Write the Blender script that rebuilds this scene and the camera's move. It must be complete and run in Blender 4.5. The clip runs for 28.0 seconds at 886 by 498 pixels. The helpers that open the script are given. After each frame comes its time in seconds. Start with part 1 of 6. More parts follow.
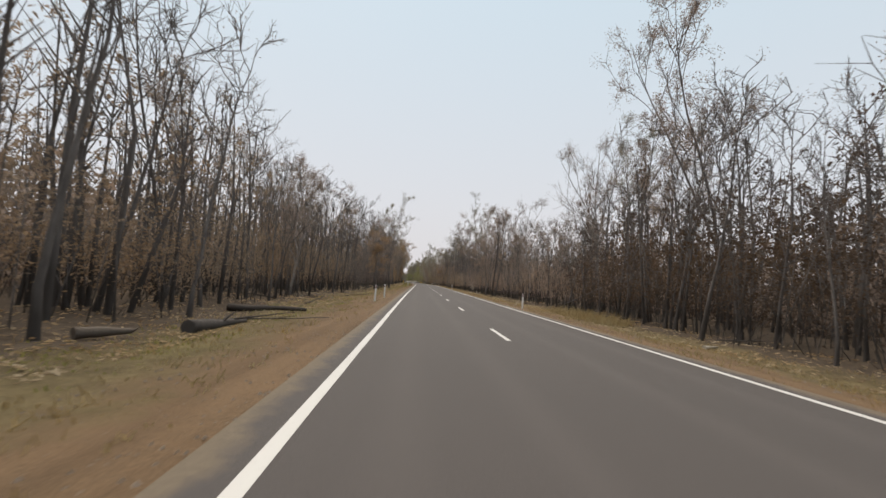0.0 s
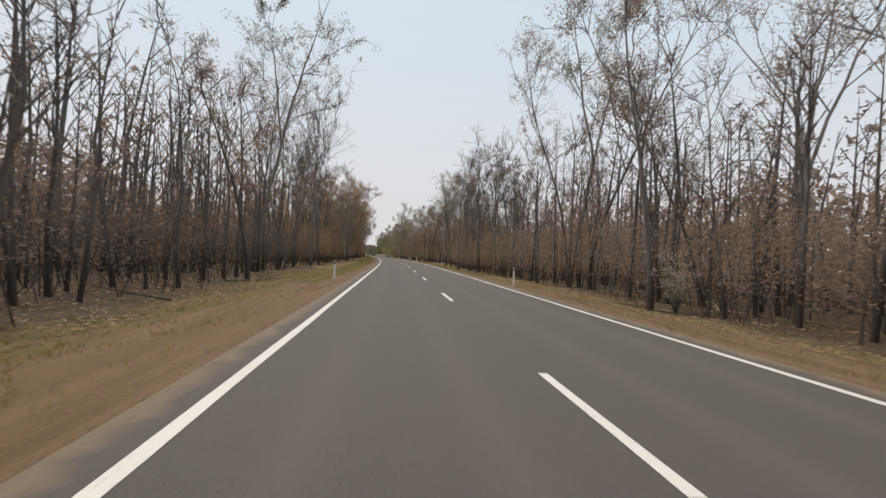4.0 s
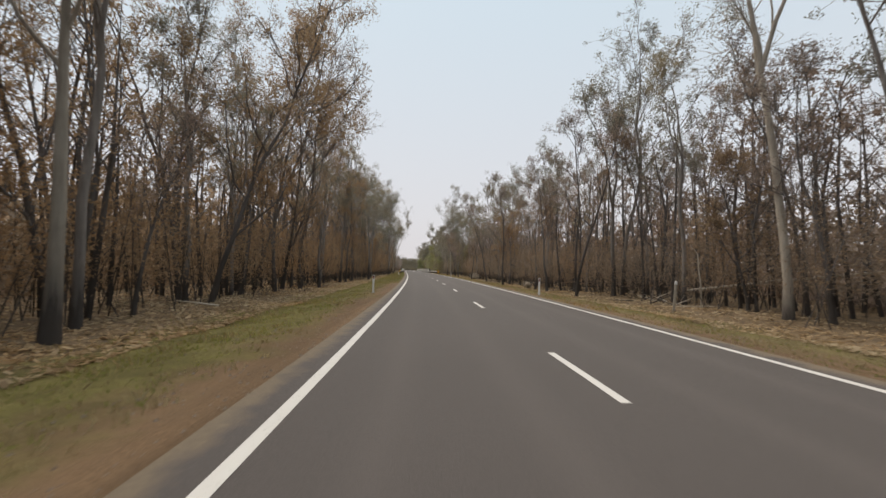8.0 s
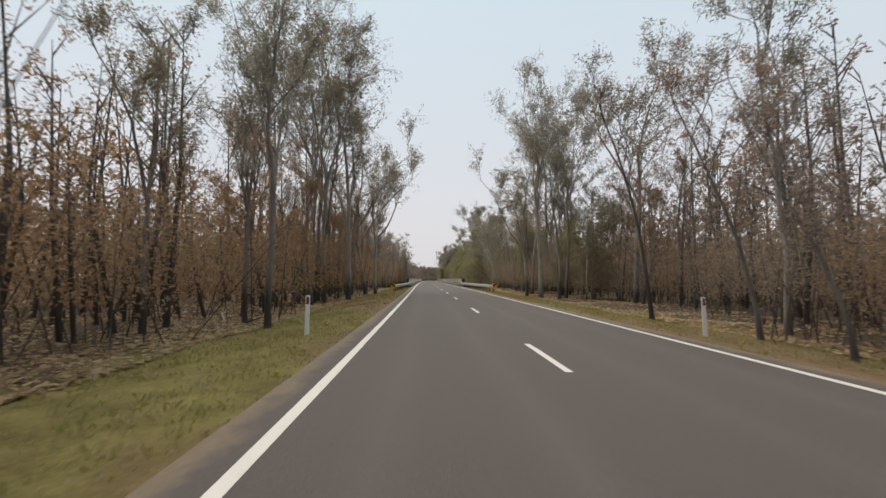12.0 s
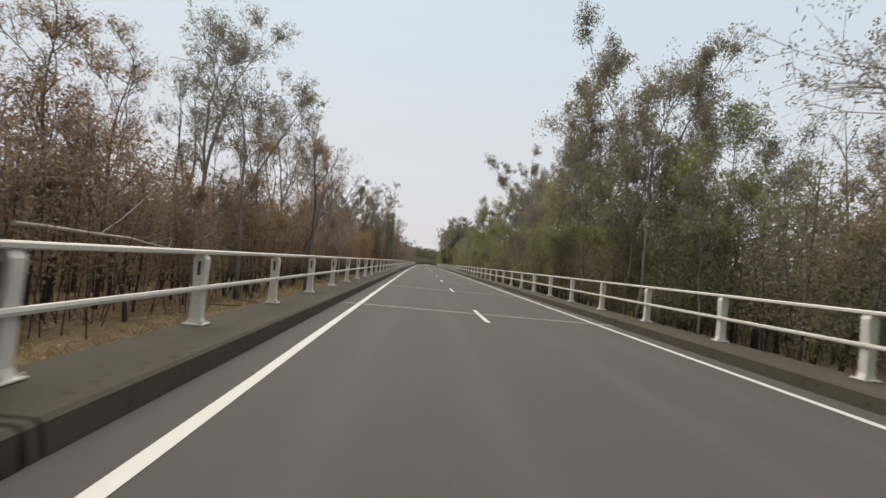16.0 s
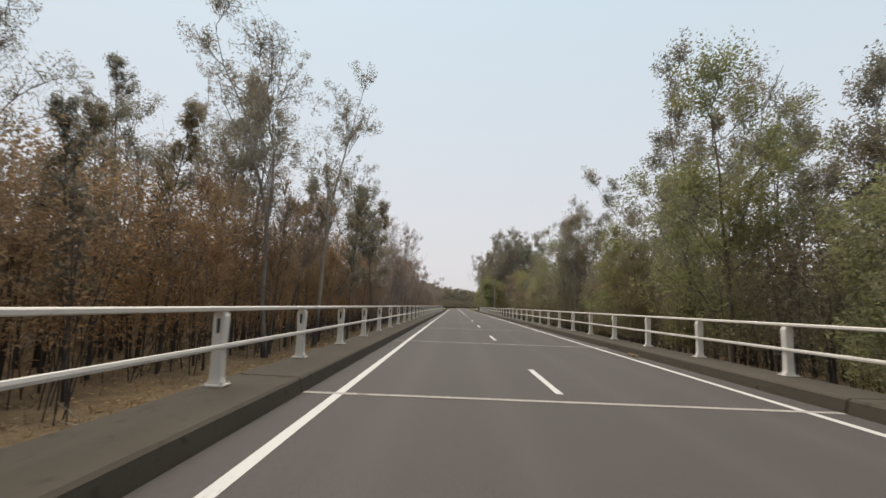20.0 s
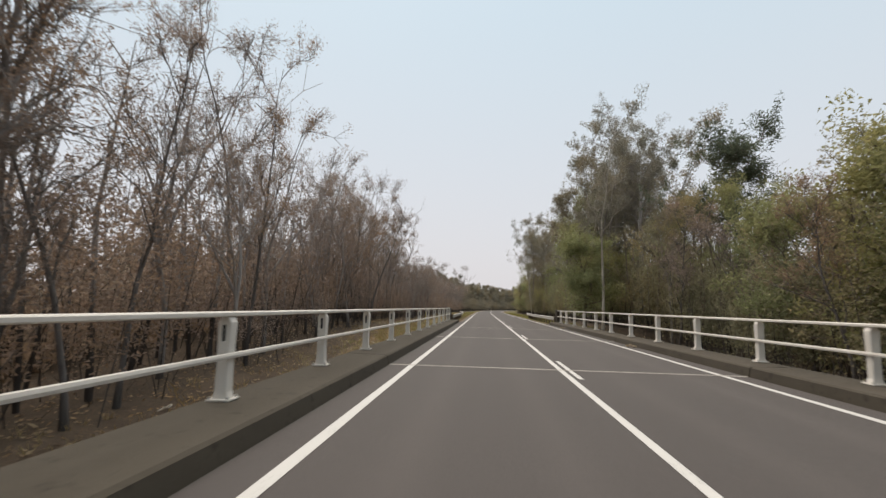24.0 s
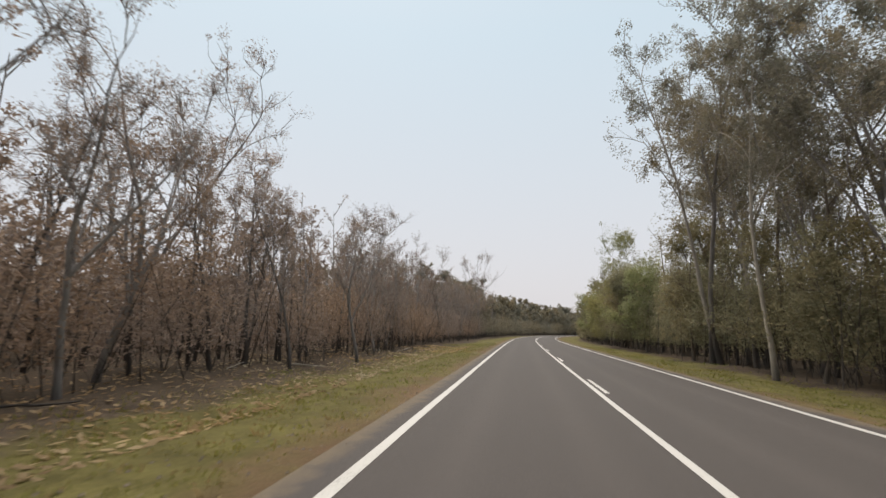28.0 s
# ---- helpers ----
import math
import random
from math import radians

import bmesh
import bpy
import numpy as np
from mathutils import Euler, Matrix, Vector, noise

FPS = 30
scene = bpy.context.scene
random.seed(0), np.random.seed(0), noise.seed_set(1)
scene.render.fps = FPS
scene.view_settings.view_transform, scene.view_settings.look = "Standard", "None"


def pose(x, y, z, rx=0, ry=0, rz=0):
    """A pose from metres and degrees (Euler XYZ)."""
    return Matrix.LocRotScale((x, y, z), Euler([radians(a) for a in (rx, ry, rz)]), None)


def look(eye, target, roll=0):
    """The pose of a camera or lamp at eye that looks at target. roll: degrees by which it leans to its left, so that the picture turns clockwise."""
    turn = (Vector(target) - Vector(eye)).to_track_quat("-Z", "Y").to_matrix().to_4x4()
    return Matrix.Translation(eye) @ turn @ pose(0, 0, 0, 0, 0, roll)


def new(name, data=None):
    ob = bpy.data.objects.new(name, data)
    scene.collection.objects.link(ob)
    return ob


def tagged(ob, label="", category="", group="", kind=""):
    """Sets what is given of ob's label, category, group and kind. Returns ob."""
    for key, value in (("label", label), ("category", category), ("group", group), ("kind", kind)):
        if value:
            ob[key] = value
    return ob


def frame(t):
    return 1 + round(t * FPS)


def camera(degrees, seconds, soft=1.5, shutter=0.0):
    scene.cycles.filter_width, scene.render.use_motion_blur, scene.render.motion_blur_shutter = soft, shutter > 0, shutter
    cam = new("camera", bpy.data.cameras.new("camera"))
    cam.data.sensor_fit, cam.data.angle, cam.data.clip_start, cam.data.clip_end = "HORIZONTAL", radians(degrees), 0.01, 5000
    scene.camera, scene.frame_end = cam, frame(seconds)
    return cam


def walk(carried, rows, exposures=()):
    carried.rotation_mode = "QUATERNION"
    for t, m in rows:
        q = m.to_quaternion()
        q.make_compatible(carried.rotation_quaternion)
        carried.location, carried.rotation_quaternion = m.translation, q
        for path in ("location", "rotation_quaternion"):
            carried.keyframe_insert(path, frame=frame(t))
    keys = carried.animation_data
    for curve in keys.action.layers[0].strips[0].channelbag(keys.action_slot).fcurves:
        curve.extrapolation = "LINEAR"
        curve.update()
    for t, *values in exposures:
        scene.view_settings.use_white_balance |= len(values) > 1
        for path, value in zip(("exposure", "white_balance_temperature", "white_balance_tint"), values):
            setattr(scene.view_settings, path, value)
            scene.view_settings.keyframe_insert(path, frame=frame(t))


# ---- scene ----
# ================= the road's line: metres along it (s) and across it (lat, right positive) =================
K_STEP, G_STEP = 40.0, 60.0
CURVE = [-0.612, -0.745, -1.535, -0.013, 4.508, 6.777, 4.257, 2.561, 0.319, -1.011, -1.149, -0.73, -0.553, 0.141, 0.987, -1.001, -3.0, -14.0, -20.0, -20.0, -20.0, -20.0, -20.0]
GRADE = [-0.3112, -0.3417, -0.4769, -0.6789, -0.7803, -1.0685, -1.3703, -1.8022, -1.5284, -0.5977, 0.3558, 0.4475, 0.2859, 0.1883, 0.1334, 0.1087]
S_AX = np.arange(0, 900, 2.0)
_hd = np.cumsum(np.interp(S_AX, np.arange(len(CURVE)) * K_STEP, np.array(CURVE) * 1e-4)) * 2
_gr = np.cumsum(np.interp(S_AX, np.arange(len(GRADE)) * G_STEP, np.array(GRADE) * 1e-5)) * 2
_rx, _ry, _rz = np.cumsum(-np.sin(_hd)) * 2, np.cumsum(np.cos(_hd)) * 2, np.cumsum(_gr) * 2
HALF = 3.459          # centre of the road to the edge line
BR0, BR1 = 350.7, 555.4   # the bridge's two ends
POST_STEP = 3.393


def heading(s):
    return np.interp(s, S_AX, _hd)


def place(s, lat, z=0.0):
    """World points from metres along and across the road and height over it; arrays or numbers."""
    s, lat, z = np.broadcast_arrays(np.asarray(s, float), np.asarray(lat, float), np.asarray(z, float))
    c = np.clip(s, 0, 898)
    h = np.interp(c, S_AX, _hd)
    over = s - c
    x = np.interp(c, S_AX, _rx) - np.sin(h) * over + np.cos(h) * lat
    y = np.interp(c, S_AX, _ry) + np.cos(h) * over + np.sin(h) * lat
    return np.stack([x, y, np.interp(c, S_AX, _rz) + z], -1)


def smooth(a, b, x):
    t = np.clip((x - a) / (b - a), 0, 1)
    return t * t * (3 - 2 * t)


def ground_h(s, lat):
    """Height of the ground over the road's level."""
    s, lat = np.broadcast_arrays(np.asarray(s, float), np.asarray(lat, float))
    a = np.abs(lat)
    bumps = 0.10 * np.sin(s * 0.31 + lat * 0.7) * np.sin(lat * 0.43 - s * 0.17) + 0.06 * np.sin(s * 0.9 + 1.3 * lat)
    bank = -0.07 - 0.22 * smooth(4.2, 8.0, a) + bumps * smooth(5.5, 10.0, a)
    low = -2.0 + 1.6 * bumps
    # the land climbs to the bridge's far end sooner on the burnt side
    early = smooth(2.0, 4.5, -lat)
    dip = smooth(BR0 - 5, BR0 + 9, s) * (1 - smooth(BR1 - 9 - 24 * early, BR1 + 5 - 4 * early, s))
    return bank * (1 - dip) + low * dip


# ================= camera =================
cam = camera(86.0, 28.0, soft=1.5, shutter=0.1)
PATH = [
    (0, -2.407, 22.542, 1.379, -3.18, 3.97, -3.74),
    (0.5, -2.318, 32.613, 1.378, -4.85, 5.43, -6.61),
    (1, -2.221, 42.684, 1.377, -5.42, 2.89, 0.92),
    (1.5, -2.07, 52.76, 1.375, -6.72, 2.4, -1.6),
    (2, -1.91, 62.836, 1.373, -9.43, 2.9, -1.52),
    (2.5, -1.755, 73.102, 1.371, -7.77, 0.68, -3.31),
    (3, -1.585, 83.368, 1.368, -7.6, 0.45, -2.11),
    (3.5, -1.503, 93.667, 1.365, -7.1, 0.55, -2.11),
    (5.5, -1.115, 134.853, 1.348, -4.36, 1.64, -3),
    (6, -1.037, 145.145, 1.342, -3.16, 1.04, -1.2),
    (6.5, -1.051, 155.215, 1.336, -2.23, 1.1, -1.12),
    (7, -1.105, 165.282, 1.33, -1.91, 1.85, -0.35),
    (7.5, -1.202, 175.436, 1.322, -1.45, 2.28, -1.31),
    (8, -1.353, 185.588, 1.314, -1.28, 2.3, -1.26),
    (8.5, -1.425, 195.867, 1.305, -1.18, 2.29, -0.24),
    (9, -1.565, 206.146, 1.296, -1.77, 2.18, 0.39),
    (9.5, -1.787, 216.342, 1.285, -2.84, 1.91, 0.39),
    (10, -2.068, 226.537, 1.274, -2.2, 1.75, 0.38),
    (10.5, -2.569, 236.753, 1.262, -1.02, 1.81, 0.17),
    (11, -3.116, 246.967, 1.249, 0.55, 1.88, -0.25),
    (11.5, -3.649, 257.194, 1.236, 0.75, 2.15, -0.71),
    (12, -4.219, 267.42, 1.221, 1.15, 3.41, -0.27),
    (12.5, -4.704, 277.828, 1.206, 1.78, 3.55, 2.96),
    (13, -5.218, 288.235, 1.189, 2.81, 2.6, 3),
    (13.4, -5.661, 296.513, 1.175, 2.85, 2.33, -4.05),
    (15.5, -8.339, 339.275, 1.089, 0.88, 2.86, -5.65),
    (16, -8.945, 349.49, 1.066, 0.58, 1.57, -5.26),
    (16.5, -9.543, 359.755, 1.041, -0.33, 3.52, -4.94),
    (17, -10.131, 370.02, 1.014, -0.13, 4.26, -2.71),
    (17.5, -10.708, 380.231, 0.986, 0.07, 4.71, -1.96),
    (18, -11.274, 390.442, 0.956, 0.46, 4.86, -0.62),
    (18.5, -11.861, 400.654, 0.925, 1.17, 4.94, -0.46),
    (19, -12.436, 410.866, 0.892, 2.87, 5.22, 0.5),
    (19.5, -13.016, 421.042, 0.857, 3.88, 5.91, -1.04),
    (20, -13.587, 431.218, 0.821, 4.29, 6.51, -1.98),
    (20.5, -14.179, 441.711, 0.781, 4.54, 6.93, -1.19),
    (21, -14.764, 452.205, 0.74, 4.79, 6.95, -2.3),
    (21.5, -15.285, 462.396, 0.698, 5.14, 6.69, -2.48),
    (23.5, -17.314, 503.161, 0.514, 7.74, 6.56, -1.77),
    (24, -17.813, 513.352, 0.465, 7.78, 6.61, -1.34),
    (24.5, -18.359, 523.572, 0.414, 8.08, 6.47, -2.38),
    (25, -18.908, 533.792, 0.363, 8.77, 6.43, -3.31),
    (25.5, -19.421, 544.016, 0.31, 9.8, 6.31, -1.83),
    (26, -19.942, 554.24, 0.258, 10.63, 6.09, -1.44),
    (26.5, -20.447, 564.468, 0.204, 11.16, 6.39, -2.88),
    (27, -20.959, 574.696, 0.151, 10.89, 9.49, -1.52),
    (27.5, -21.538, 584.923, 0.098, 11.6, 7.96, -0.81),
    (28, -22.115, 595.151, 0.044, 12, 9.22, -1.7),
]
walk(cam, [(t, pose(x, y, z, 90 + pitch, roll, yaw)) for t, x, y, z, yaw, pitch, roll in PATH])

# ================= light =================
world = bpy.data.worlds.new("world")
scene.world = world
world.use_nodes = True
_nt = world.node_tree
_sky = _nt.nodes.new("ShaderNodeTexSky")
_sky.sky_type = "NISHITA"
_sky.sun_disc = False
_sky.sun_elevation, _sky.sun_rotation = radians(66), radians(325)
_sky.air_density, _sky.dust_density, _sky.ozone_density = 1.0, 6.0, 1.5
# smoke haze: a pale veil over the clear sky, pinkish low down and faintly blue overhead
_co = _nt.nodes.new("ShaderNodeTexCoord")
_sep = _nt.nodes.new("ShaderNodeSeparateXYZ")
_nt.links.new(_co.outputs["Generated"], _sep.inputs[0])
_grad = _nt.nodes.new("ShaderNodeValToRGB")
_grad.color_ramp.elements[0].color, _grad.color_ramp.elements[0].position = (0.775, 0.74, 0.755, 1), 0.0
_grad.color_ramp.elements[1].color, _grad.color_ramp.elements[1].position = (0.635, 0.75, 0.828, 1), 0.55
_nt.links.new(_sep.outputs[2], _grad.inputs[0])
_ten = _nt.nodes.new("ShaderNodeVectorMath")
_ten.operation = "SCALE"
_ten.inputs["Scale"].default_value = 10.6
_nt.links.new(_grad.outputs[0], _ten.inputs[0])
_veil = _nt.nodes.new("ShaderNodeMix")
_veil.data_type = "RGBA"
_veil.inputs[0].default_value = 0.88
_nt.links.new(_sky.outputs[0], _veil.inputs[6])
_nt.links.new(_ten.outputs[0], _veil.inputs[7])
_nt.links.new(_veil.outputs[2], _nt.nodes["Background"].inputs[0])
_nt.nodes["Background"].inputs[1].default_value = 0.1
_sun = bpy.data.lights.new("sun", "SUN")
_sun.energy, _sun.angle, _sun.color = 4.1, radians(70), (1.0, 0.87, 0.74)
_so = new("sun", _sun)
# the sky's sun stands at rotation 325 degrees from north, clockwise seen from above
_az = radians(325)
_dir = Vector((math.sin(_az) * math.cos(radians(66)), math.cos(_az) * math.cos(radians(66)), math.sin(radians(66))))
_so.matrix_world = look(_dir * 100, (0, 0, 0))
scene.view_settings.exposure = 0.0


# ================= materials =================
class Mat:
    """A small node builder."""

    def __init__(self, name, rough=0.8, metal=0.0, spec=0.3):
        self.m = bpy.data.materials.new(name)
        self.m.use_nodes = True
        self.t = self.m.node_tree
        self.b = self.t.nodes["Principled BSDF"]
        self.b.inputs["Roughness"].default_value = rough
        self.b.inputs["Metallic"].default_value = metal
        self.b.inputs["Specular IOR Level"].default_value = spec

    def node(self, kind, **ins):
        n = self.t.nodes.new(kind)
        for k, v in ins.items():
            self.put(n.inputs[k.replace("_", " ")], v)
        return n

    def put(self, socket, v):
        if isinstance(v, bpy.types.NodeSocket):
            self.t.links.new(v, socket)
        else:
            socket.default_value = v

    def coord(self):
        return self.node("ShaderNodeTexCoord").outputs["Object"]

    def noise(self, scale, detail=4.0, vec=None, rough=0.55):
        n = self.node("ShaderNodeTexNoise", Scale=scale, Detail=detail, Roughness=rough)
        if vec is not None:
            self.t.links.new(vec, n.inputs["Vector"])
        return n.outputs["Fac"]

    def stretch(self, vec, scale):
        n = self.node("ShaderNodeMapping", Vector=vec)
        n.inputs["Scale"].default_value = scale
        return n.outputs[0]

    def ramp(self, fac, stops):
        n = self.node("ShaderNodeValToRGB", Fac=fac)
        e = n.color_ramp.elements
        while len(e) < len(stops):
            e.new(0.5)
        for q, (p, c) in zip(e, stops):
            q.position, q.color = p, (*c, 1) if len(c) == 3 else c
        return n.outputs[0]

    def mix(self, fac, a, b, mode="MIX"):
        n = self.t.nodes.new("ShaderNodeMix")
        n.data_type, n.blend_type = "RGBA", mode
        for i, v in ((0, fac), (6, a), (7, b)):
            self.put(n.inputs[i], (*v, 1) if isinstance(v, tuple) and len(v) == 3 else v)
        return n.outputs[2]

    def math(self, op, a, b=0.0, c=None, clamp=False):
        n = self.t.nodes.new("ShaderNodeMath")
        n.operation, n.use_clamp = op, clamp
        self.put(n.inputs[0], a)
        self.put(n.inputs[1], b)
        if c is not None:
            self.put(n.inputs[2], c)
        return n.outputs[0]

    def attr(self, name):
        n = self.t.nodes.new("ShaderNodeAttribute")
        n.attribute_name = name
        return n.outputs["Fac"]

    def colour(self, c):
        self.put(self.b.inputs["Base Color"], (*c, 1) if isinstance(c, tuple) and len(c) == 3 else c)
        return self

    def bump(self, height, strength=0.4, distance=0.02):
        n = self.node("ShaderNodeBump", Height=height, Strength=strength, Distance=distance)
        self.put(self.b.inputs["Normal"], n.outputs[0])
        return self


def asphalt_material():
    m = Mat("asphalt", 0.82, spec=0.35)
    v = m.coord()
    grain = m.noise(90, 2, v)
    patch = m.noise(0.22, 5, v)
    streak = m.noise(1.0, 4, m.stretch(v, (1.6, 0.05, 1)))
    lat = m.attr("lat")
    # two paler wheel paths to a lane and an oily strip between them
    w = m.math("ABSOLUTE", m.math("SUBTRACT", m.math("ABSOLUTE", lat), 1.75))
    wheel = m.math("SUBTRACT", 1.0, m.math("MULTIPLY", m.math("ABSOLUTE", m.math("SUBTRACT", w, 0.75)), 2.6), clamp=True)
    base = m.ramp(grain, [(0.3, (0.03329, 0.02806, 0.02544)), (0.72, (0.09057, 0.07706, 0.06996))])
    base = m.mix(m.math("MULTIPLY", patch, 0.55), base, (0.04714, 0.0404, 0.03704))
    base = m.mix(m.math("MULTIPLY", wheel, m.math("MULTIPLY", streak, 0.5)), base, (0.09057, 0.07706, 0.06996))
    edge = m.math("MULTIPLY", m.math("SUBTRACT", m.math("ADD", m.math("ABSOLUTE", lat), m.math("MULTIPLY", m.noise(1.7, 6, v, 0.7), 0.9)), 4.12), 4.0, clamp=True)
    base = m.mix(edge, base, m.mix(m.noise(14, 5, v, 0.7), (0.07, 0.054, 0.037), (0.165, 0.126, 0.083)))
    return m.colour(base).bump(grain, 0.5, 0.008).m


def paint_material(name, colour, wear=0.45):
    m = Mat(name, 0.6, spec=0.4)
    v = m.coord()
    chips = m.noise(26, 6, v, 0.7)
    broad = m.noise(0.9, 3, v)
    k = m.math("MULTIPLY", m.math("SUBTRACT", m.math("ADD", chips, m.math("MULTIPLY", broad, 0.35)), 0.78), 7.0, clamp=True)
    c = m.mix(m.math("MULTIPLY", k, wear), tuple(colour), (0.12, 0.115, 0.105))
    c = m.mix(m.math("MULTIPLY", broad, 0.25), c, tuple(q * 0.72 for q in colour))
    return m.colour(c).bump(chips, 0.2, 0.004).m


def ground_material():
    m = Mat("verge_soil_and_litter", 0.95, spec=0.15)
    v = m.coord()
    n1, n2, n3 = m.noise(0.35, 5, v), m.noise(2.3, 6, v, 0.65), m.noise(13, 6, v, 0.75)
    lat, green, ash = m.attr("lat"), m.attr("green"), m.attr("ash")
    a = m.math("ADD", m.math("ABSOLUTE", lat), m.math("ADD", m.math("MULTIPLY", m.math("SUBTRACT", n1, 0.5), 3.4), m.math("MULTIPLY", m.math("SUBTRACT", n2, 0.5), 1.8)))
    dirt = m.mix(n2, (0.255, 0.172, 0.105), (0.155, 0.122, 0.085))
    dirt = m.mix(m.math("MULTIPLY", n3, 0.6), dirt, (0.34, 0.22, 0.125))
    straw = m.ramp(n3, [(0.25, (0.115, 0.088, 0.045)), (0.55, (0.235, 0.188, 0.1)), (0.8, (0.35, 0.295, 0.175))])
    lawn = m.ramp(n3, [(0.25, (0.105, 0.1, 0.032)), (0.5, (0.205, 0.188, 0.064)), (0.8, (0.34, 0.29, 0.125))])
    grass = m.mix(m.math("MULTIPLY", m.math("SUBTRACT", m.math("ADD", green, n1), 0.55), 2.2, clamp=True), straw, lawn)
    litter = m.ramp(n3, [(0.22, (0.05, 0.04, 0.03)), (0.42, (0.155, 0.118, 0.078)), (0.58, (0.275, 0.212, 0.138)), (0.8, (0.42, 0.345, 0.235))])
    char = m.ramp(n3, [(0.3, (0.035, 0.03, 0.026)), (0.6, (0.12, 0.094, 0.072)), (0.85, (0.27, 0.21, 0.155))])
    litter = m.mix(m.math("MULTIPLY", m.math("SUBTRACT", m.math("ADD", ash, n2), 0.55), 2.4, clamp=True), litter, char)
    patch = m.ramp(m.noise(1.1, 6, v, 0.7), [(0.36, (0.55, 0.52, 0.5)), (0.62, (1.12, 1.1, 1.05))])
    tracks = m.ramp(m.noise(1.0, 4, m.stretch(v, (2.4, 0.12, 1))), [(0.35, (0.78, 0.76, 0.74)), (0.65, (1.12, 1.1, 1.08))])
    speck = m.ramp(m.noise(34, 4, v, 0.7), [(0.34, (0.62, 0.6, 0.57)), (0.6, (1.12, 1.1, 1.08))])
    dirt = m.mix(0.8, m.mix(1.0, dirt, tracks, "MULTIPLY"), speck, "MULTIPLY")
    grass, litter = m.mix(0.85, grass, patch, "MULTIPLY"), m.mix(1.0, m.mix(0.7, litter, patch, "MULTIPLY"), (1.45, 1.4, 1.32), "MULTIPLY")
    c = m.mix(m.math("MULTIPLY", m.math("SUBTRACT", m.math("ADD", a, green), m.math("SUBTRACT", 6.1, m.attr("grassy"))), 0.8, clamp=True), dirt, grass)
    c = m.mix(m.math("MULTIPLY", m.math("SUBTRACT", a, 7.9), 0.9, clamp=True), c, litter)
    c = m.mix(1.0, c, (0.58, 0.57, 0.55), "MULTIPLY")
    return m.colour(c).bump(m.math("ADD", n2, m.math("MULTIPLY", n3, 0.5)), 0.7, 0.09).m


def bark_material(name, dark, pale, char=0.0):
    m = Mat(name, 0.9, spec=0.15)
    v = m.coord()
    long = m.noise(7.0, 5, m.stretch(v, (1, 1, 0.09)), 0.65)
    blot = m.noise(0.9, 4, v)
    fine = m.noise(38, 4, v)
    shed = m.noise(2.6, 5, m.stretch(v, (1, 1, 0.45)), 0.7)
    tone = m.math("ADD", m.math("MULTIPLY", long, 0.5), m.math("ADD", m.math("MULTIPLY", blot, 0.35), m.math("MULTIPLY", shed, 0.3)))
    c = m.ramp(tone, [(0.3, dark), (0.75, pale)])
    rnd = m.node("ShaderNodeObjectInfo").outputs["Random"]
    c = m.mix(m.math("MULTIPLY", rnd, 0.35), c, tuple(q * 0.55 for q in dark))
    if char:
        z = m.node("ShaderNodeSeparateXYZ", Vector=v).outputs[2]
        # fire-blackened foot, to a height that differs from trunk to trunk
        k = m.math("SUBTRACT", m.math("ADD", m.math("MULTIPLY", rnd, 2.0 * char), m.math("MULTIPLY", long, 2.4 * char)), z)
        c = m.mix(m.math("MULTIPLY", k, 0.8, clamp=True), c, (0.065, 0.056, 0.05))
    return m.colour(c).bump(m.math("ADD", long, m.math("MULTIPLY", fine, 0.3)), 0.7, 0.05).m


def leaf_material(name, tones, warm=(1.07, 0.97, 0.83), cool=(0.95, 1.0, 1.05)):
    m = Mat(name, 0.8, spec=0.1)
    rnd = m.node("ShaderNodeNewGeometry").outputs["Random Per Island"]
    v = m.coord()
    f = m.math("ADD", m.math("MULTIPLY", rnd, 0.42), m.math("MULTIPLY", m.noise(0.45, 4, v, 0.6), 0.75))
    c = m.ramp(f, [(0.18 + 0.72 * i / (len(tones) - 1), t) for i, t in enumerate(tones)])
    ob = m.node("ShaderNodeObjectInfo").outputs["Random"]
    c = m.mix(m.math("MULTIPLY", ob, 0.3), c, tones[0])
    # some plants browner, some greener than their neighbours
    drift = m.ramp(m.noise(0.13, 2, m.node("ShaderNodeNewGeometry").outputs["Position"]), [(0.36, warm), (0.5, (1, 1, 1)), (0.64, cool)])
    c = m.mix(1.0, c, drift, "MULTIPLY")
    m.colour(c)
    # light that passes the thin blade
    tr = m.node("ShaderNodeBsdfTranslucent", Color=c)
    mx = m.node("ShaderNodeMixShader", Fac=0.55)
    m.t.links.new(m.b.outputs[0], mx.inputs[1])
    m.t.links.new(tr.outputs[0], mx.inputs[2])
    m.t.links.new(mx.outputs[0], m.t.nodes["Material Output"].inputs[0])
    return m.m


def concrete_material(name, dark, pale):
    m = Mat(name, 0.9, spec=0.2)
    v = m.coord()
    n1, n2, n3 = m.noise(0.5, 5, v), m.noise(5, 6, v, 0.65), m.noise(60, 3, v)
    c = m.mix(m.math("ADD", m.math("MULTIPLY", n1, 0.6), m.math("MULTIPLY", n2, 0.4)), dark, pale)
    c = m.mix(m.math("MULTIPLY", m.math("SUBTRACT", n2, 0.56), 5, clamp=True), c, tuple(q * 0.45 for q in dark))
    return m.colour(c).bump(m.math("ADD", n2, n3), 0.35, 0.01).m


